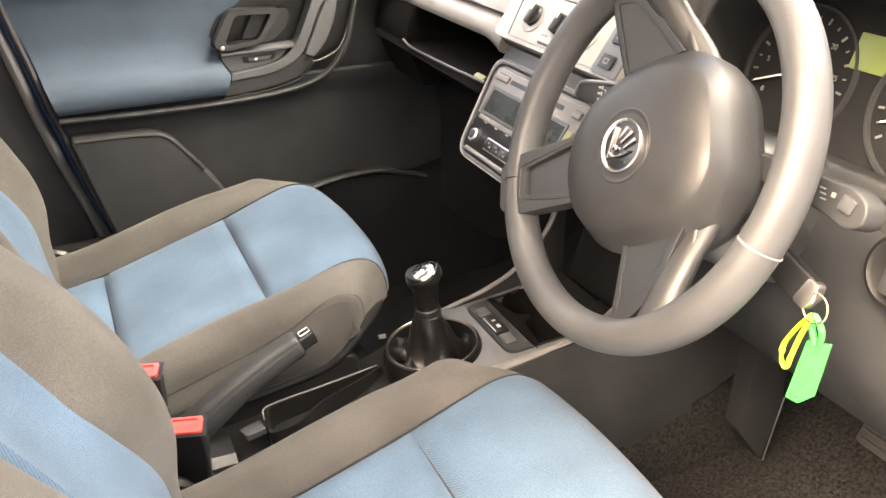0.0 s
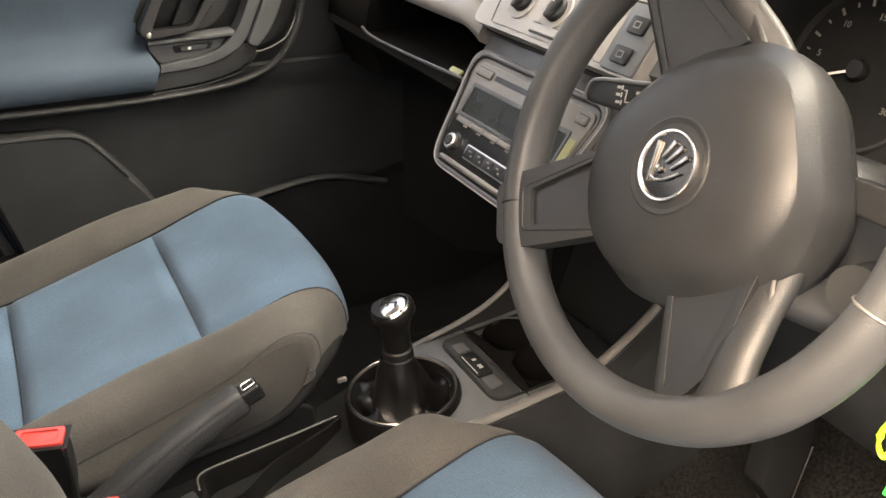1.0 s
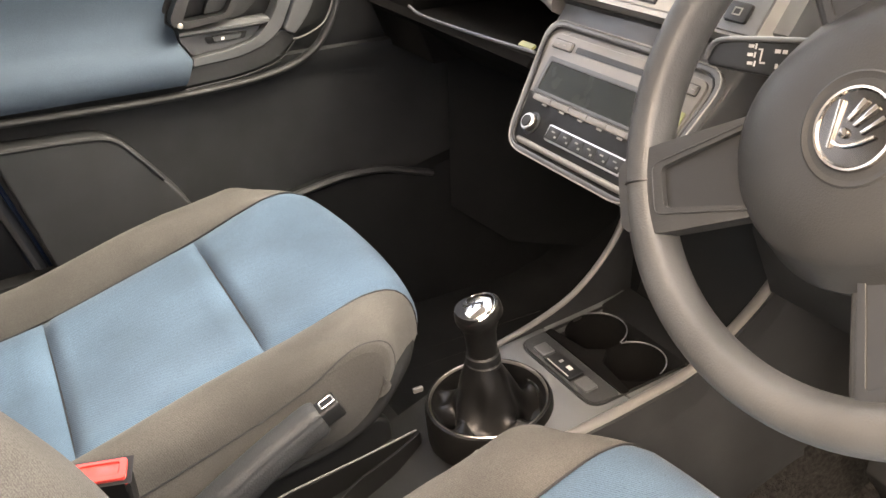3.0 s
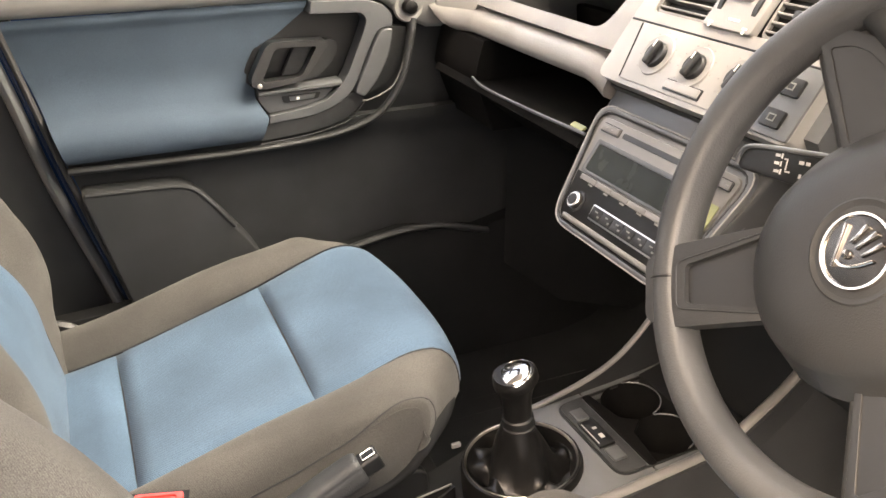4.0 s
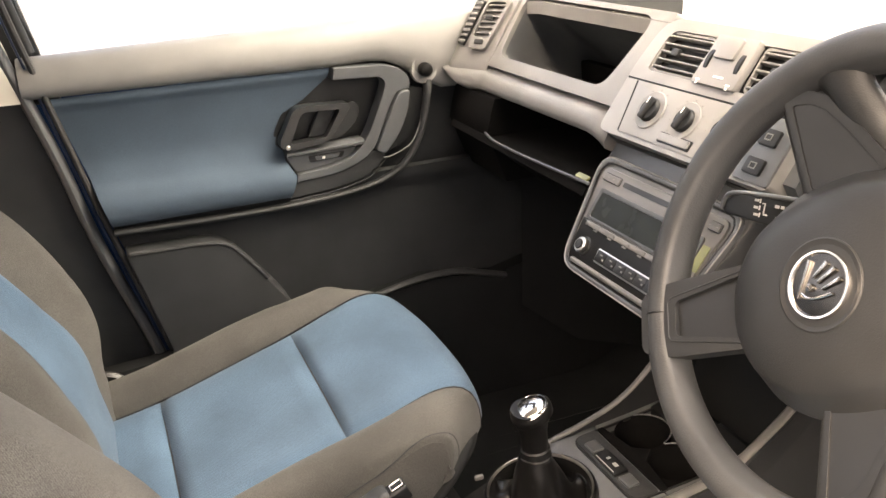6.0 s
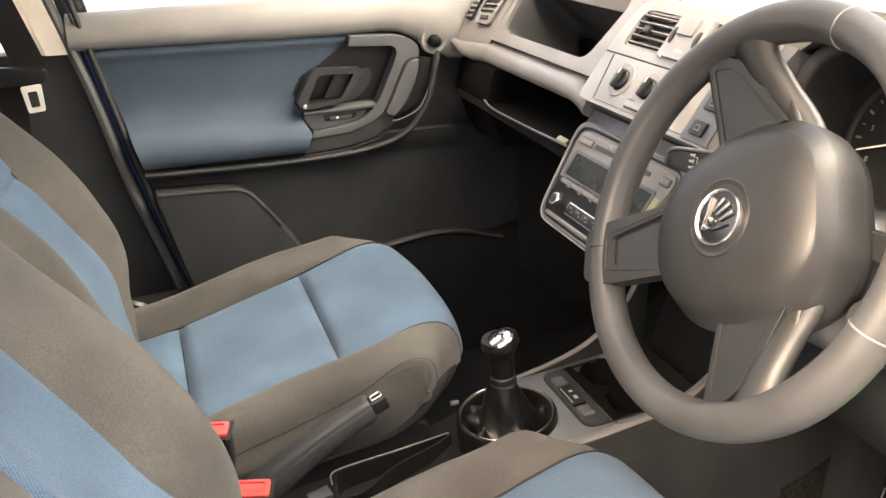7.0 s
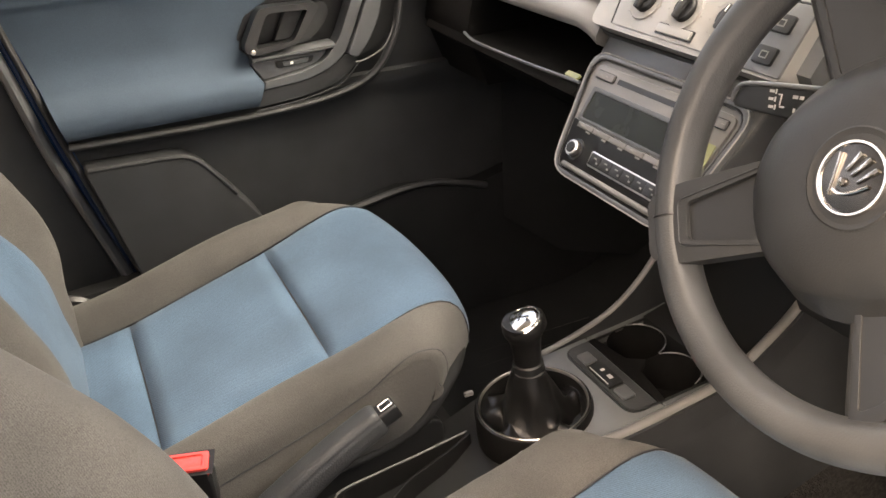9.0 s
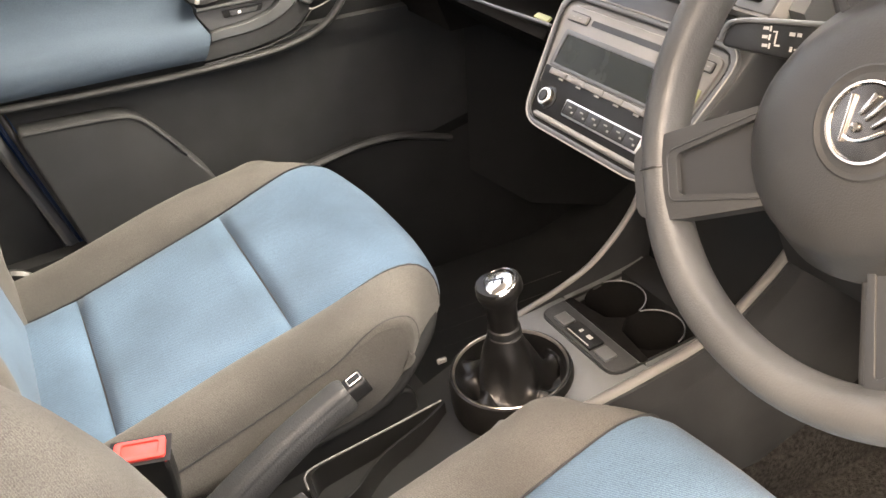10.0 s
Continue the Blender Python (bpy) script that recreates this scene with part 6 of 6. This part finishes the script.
def column():
    col = thing("steering_column", (0.25, -0.343, 0.68), "dark grey steering column shroud with two control stalks", "steering column")
    d = Vector((0.914, 0, -0.407))
    c0 = Vector((0.084, -0.343, 0.757))
    def ring(t, hw, up, dn):
        c = c0 + d * t
        pts = rounded([(-hw, -dn), (hw, -dn), (hw, up), (-hw, up)], 0.03, 4)
        return [c + Vector((0, -1, 0)) * x + Vector((0.407, 0, 0.914)) * y for x, y in pts]
    part("shroud", loft([ring(0.060, 0.075, 0.045, 0.055), ring(0.075, 0.085, 0.055, 0.068), ring(0.14, 0.085, 0.06, 0.075), ring(0.26, 0.075, 0.06, 0.07)]), COLM, col, "dark grey column shroud", 50)
    part("hub_neck", sweep([c0 + d * 0.03, c0 + d * 0.08], 0.05, 24), BLACK, col)
    # left stalk: lights
    S = basis((0.146, -0.180, 0.764), (0, -1, -0.0), (0.30, 0.0, 0.95))
    ls = part("control_stalk", plate(rounded([(-0.040, -0.010), (0.06, -0.016), (0.10, -0.012), (0.10, 0.016), (0.06, 0.016), (-0.030, 0.012)], [0.008, 0.004, 0.003, 0.003, 0.004, 0.012]), 0.016, S @ pose(0, 0, 0, 0, 0, 8), 0.004, 3), BLACK, col, "black light stalk with white symbols")
    marks = [(0.004, 0.0075, 0.0050, 0.0024), (0.0045, 0.0010, 0.0050, 0.0024), (0.006, -0.0055, 0.0050, 0.0024), (0.0085, 0.0075, 0.0014, 0.0042), (0.009, 0.0010, 0.0014, 0.0042), (0.0105, -0.0055, 0.0014, 0.0042), (0.0135, 0.0055, 0.0040, 0.0011), (0.0150, 0.0010, 0.0011, 0.0090), (0.0175, -0.0045, 0.0050, 0.0014), (0.0295, 0.0050, 0.0050, 0.0028), (0.0360, 0.0050, 0.0040, 0.0028), (0.0310, -0.0060, 0.0022, 0.0038), (0.0355, -0.0060, 0.0030, 0.0014)]
    bars(marks, S @ pose(0, 0, 0, 0, 0, 8), STALKMARK, "stalk_symbols", ls)
    # top highlight of the stalk, put in as a lighter grey strip
    part("stalk_highlight", sweep(spline([S @ pose(0, 0, 0, 0, 0, 8) @ Vector(v) for v in ((-0.0385, -0.006, 0.0005), (-0.036, 0.004, 0.001), (-0.026, 0.0105, 0.001), (0.010, 0.0130, 0.001), (0.096, 0.0150, 0.001))], 8), 0.0022, 10), TRAYM, ls, "lighter strip as painted highlight on the stalk's upper edge")
    # right stalk: wipers
    Rr = basis((0.150, -0.500, 0.762), (0, -1, 0), (0.30, 0, 0.95))
    rs = part("control_stalk", plate(rounded([(-0.10, -0.010), (0.002, -0.012), (0.034, -0.018), (0.047, -0.009), (0.045, 0.007), (0.028, 0.015), (0.006, 0.014), (-0.10, 0.011)], [0.003, 0.02, 0.008, 0.006, 0.008, 0.006, 0.02, 0.003]), 0.026, Rr, 0.006, 3), DARK, col, "dark grey wiper stalk with white symbols")
    part("stalk_roller", plate(rounded([(0.020, -0.004), (0.034, -0.006), (0.036, 0.006), (0.022, 0.009)], 0.002), 0.006, Rr @ Matrix.Translation((0, 0, 0.003)), 0.0015, 2), COLM, rs, "ribbed grey roller on the stalk")
    bars([(0.000, 0.006, 0.006, 0.0012), (0.002, 0.002, 0.006, 0.0012), (0.004, -0.002, 0.006, 0.0012), (0.012, 0.004, 0.004, 0.004)], Rr, DIMMARK, "stalk_symbols", rs)
    # ignition lock
    a = Vector((0.175, -0.455, 0.700))
    part("ignition_lock", sweep([a, a + Vector((-0.05, -0.01, 0.012))], 0.018, 20), DARK, col, "ignition lock barrel")


column()


def key_set():
    k = thing("car_key", (0.13, -0.50, 0.60), "car key in the ignition with a bright green tag", "car key")
    K = basis((0.133, -0.492, 0.694), (0, -1, -0.35), (0.30, 0.0, 0.95))
    part("key_head", plate(rounded([(-0.040, -0.013), (0.030, -0.015), (0.034, 0.000), (0.030, 0.013), (-0.040, 0.012)], 0.006), 0.012, K, 0.003, 3), BLACK, k, "black key head")
    part("key_end", plate(rounded([(0.022, -0.013), (0.036, -0.013), (0.038, 0.000), (0.034, 0.012), (0.022, 0.012)], 0.004), 0.013, K @ Matrix.Translation((0, 0, 0.0005)), 0.002, 2), SATIN, k, "worn metal key end")
    c = Vector((0.133, -0.531, 0.676))
    part("key_ring", sweep([c + Vector((0.002 * math.sin(t), 0.0125 * math.cos(t), 0.0125 * math.sin(t))) for t in [2 * math.pi * j / 36 for j in range(36)]], 0.0010, 8, True, up=(1, 0, 0)), BRASS, k, "thin brass key ring")
    P = basis((0.140, -0.531, 0.612), (0, -1, 0), (0, 0, 1))
    part("tag", plate(rounded([(-0.018, -0.038), (-0.004, -0.036), (0.010, -0.020), (0.016, 0.036), (0.006, 0.031), (-0.007, 0.027)], 0.0015), 0.0025, P, 0.0005, 1, [(-0.0065 + 0.0014 * math.cos(t), -0.031 + 0.0010 * math.sin(t)) for t in (0, 0.785, 1.571, 2.356, 3.142, 3.927, 4.712, 5.498)]), GREEN, k, "bright green plastic tag")
    part("tag_loop", sweep(spline([P @ Vector((0.006, 0.030, 0)), P @ Vector((0.008, 0.045, 0.003)), (0.135, -0.531, 0.668), P @ Vector((-0.004, 0.046, 0.002)), P @ Vector((0.001, 0.028, 0))], 8), 0.0028, 8), GREEN, k, "green plastic loop")
    part("strap", sweep(spline([(0.134, -0.528, 0.668), (0.136, -0.516, 0.650), (0.138, -0.503, 0.625), (0.139, -0.502, 0.608), (0.140, -0.508, 0.602), (0.139, -0.512, 0.618), (0.137, -0.520, 0.645), (0.134, -0.530, 0.667)], 8), 0.0028, 8, flat=0.6), LIME, k, "lime yellow strap loop")


key_set()


def pedals():
    for name, y, x, z, w in (("clutch", -0.300, 0.60, 0.225, 0.06), ("brake", -0.40, 0.60, 0.225, 0.075), ("accelerator", -0.53, 0.62, 0.20, 0.05)):
        p = thing("pedal", (x + 0.08, y, 0.12), "black rubber covered foot pedal under the dashboard", "pedal", "foot pedals")
        m = basis((x, y, z), (0, -1, 0), (0.45, 0, 0.9))
        part("pad", plate(rounded([(-w / 2, -0.03), (w / 2, -0.03), (w / 2, 0.03), (-w / 2, 0.03)], 0.008), 0.012, m, 0.003, 2), RUBBER, p)
        for k in range(4):
            part("tread", block((0, -0.02 + 0.0135 * k, 0.002), (w * 0.8, 0.005, 0.004), m, 0.001, 1), RUBBER, p)
        part("arm", sweep(spline([(x + 0.01, y, z), (x + 0.06, y, z + 0.12), (x + 0.05, y, z + 0.30)], 6), 0.008, 8), BLACK, p)



def foot_rest():
    f = thing("column_brace", (0.42, -0.25, 0.20), "black brace plate with a bright edge above the footwell carpet", "brace plate")
    m = basis((0.0, -0.25, 0.0), (1, 0, 0), (0, 0, 1))
    part("plate", plate(rounded([(0.372, 0.270), (0.385, 0.430), (0.43, 0.46), (0.445, 0.304), (0.424, 0.201)], 0.006), 0.03, m, 0.003), MATTE, f)
    part("bright_edge", sweep([(0.446, -0.2515, 0.306), (0.4265, -0.2515, 0.202)], 0.0011, 6), SATIN, f, "thin bright edge of the brace plate")


def floor_mat():
    mat = thing("floor_mat", (0.15, 0.36, 0.12), "black rubber mat lining the passenger footwell", "floor mat")
    prof = [(0.088, 0.235), (0.112, 0.200), (0.136, 0.150), (0.150, 0.118), (0.30, 0.112), (0.45, 0.112), (0.59, 0.116)]
    rise = [(-0.50, 0.0), (0.42, 0.0), (0.50, 0.020), (0.58, 0.068), (0.80, 0.25)]
    def f(u, v):
        x = -0.50 + 1.28 * u
        y, z = lerp_table([(i / 6, p[0]) for i, p in enumerate(prof)], v), lerp_table([(i / 6, p[1]) for i, p in enumerate(prof)], v)
        return (x, y + 0.25 * max(0.0, x - 0.3) * (1 - v) * 0.2, z + lerp_table(rise, x) + 0.004)
    part("mat_sheet", sheet(f, 40, 24, -0.006), MATTE, mat, "black ribbed rubber sheet", 60)
    for k in range(9):
        y = 0.20 + 0.042 * k
        part("mat_rib", sweep([(-0.20, y, 0.1185), (0.10, y, 0.1185), (0.40, y, 0.1190)], 0.0035, 8), BLACK, mat)


pedals()
foot_rest()
floor_mat()
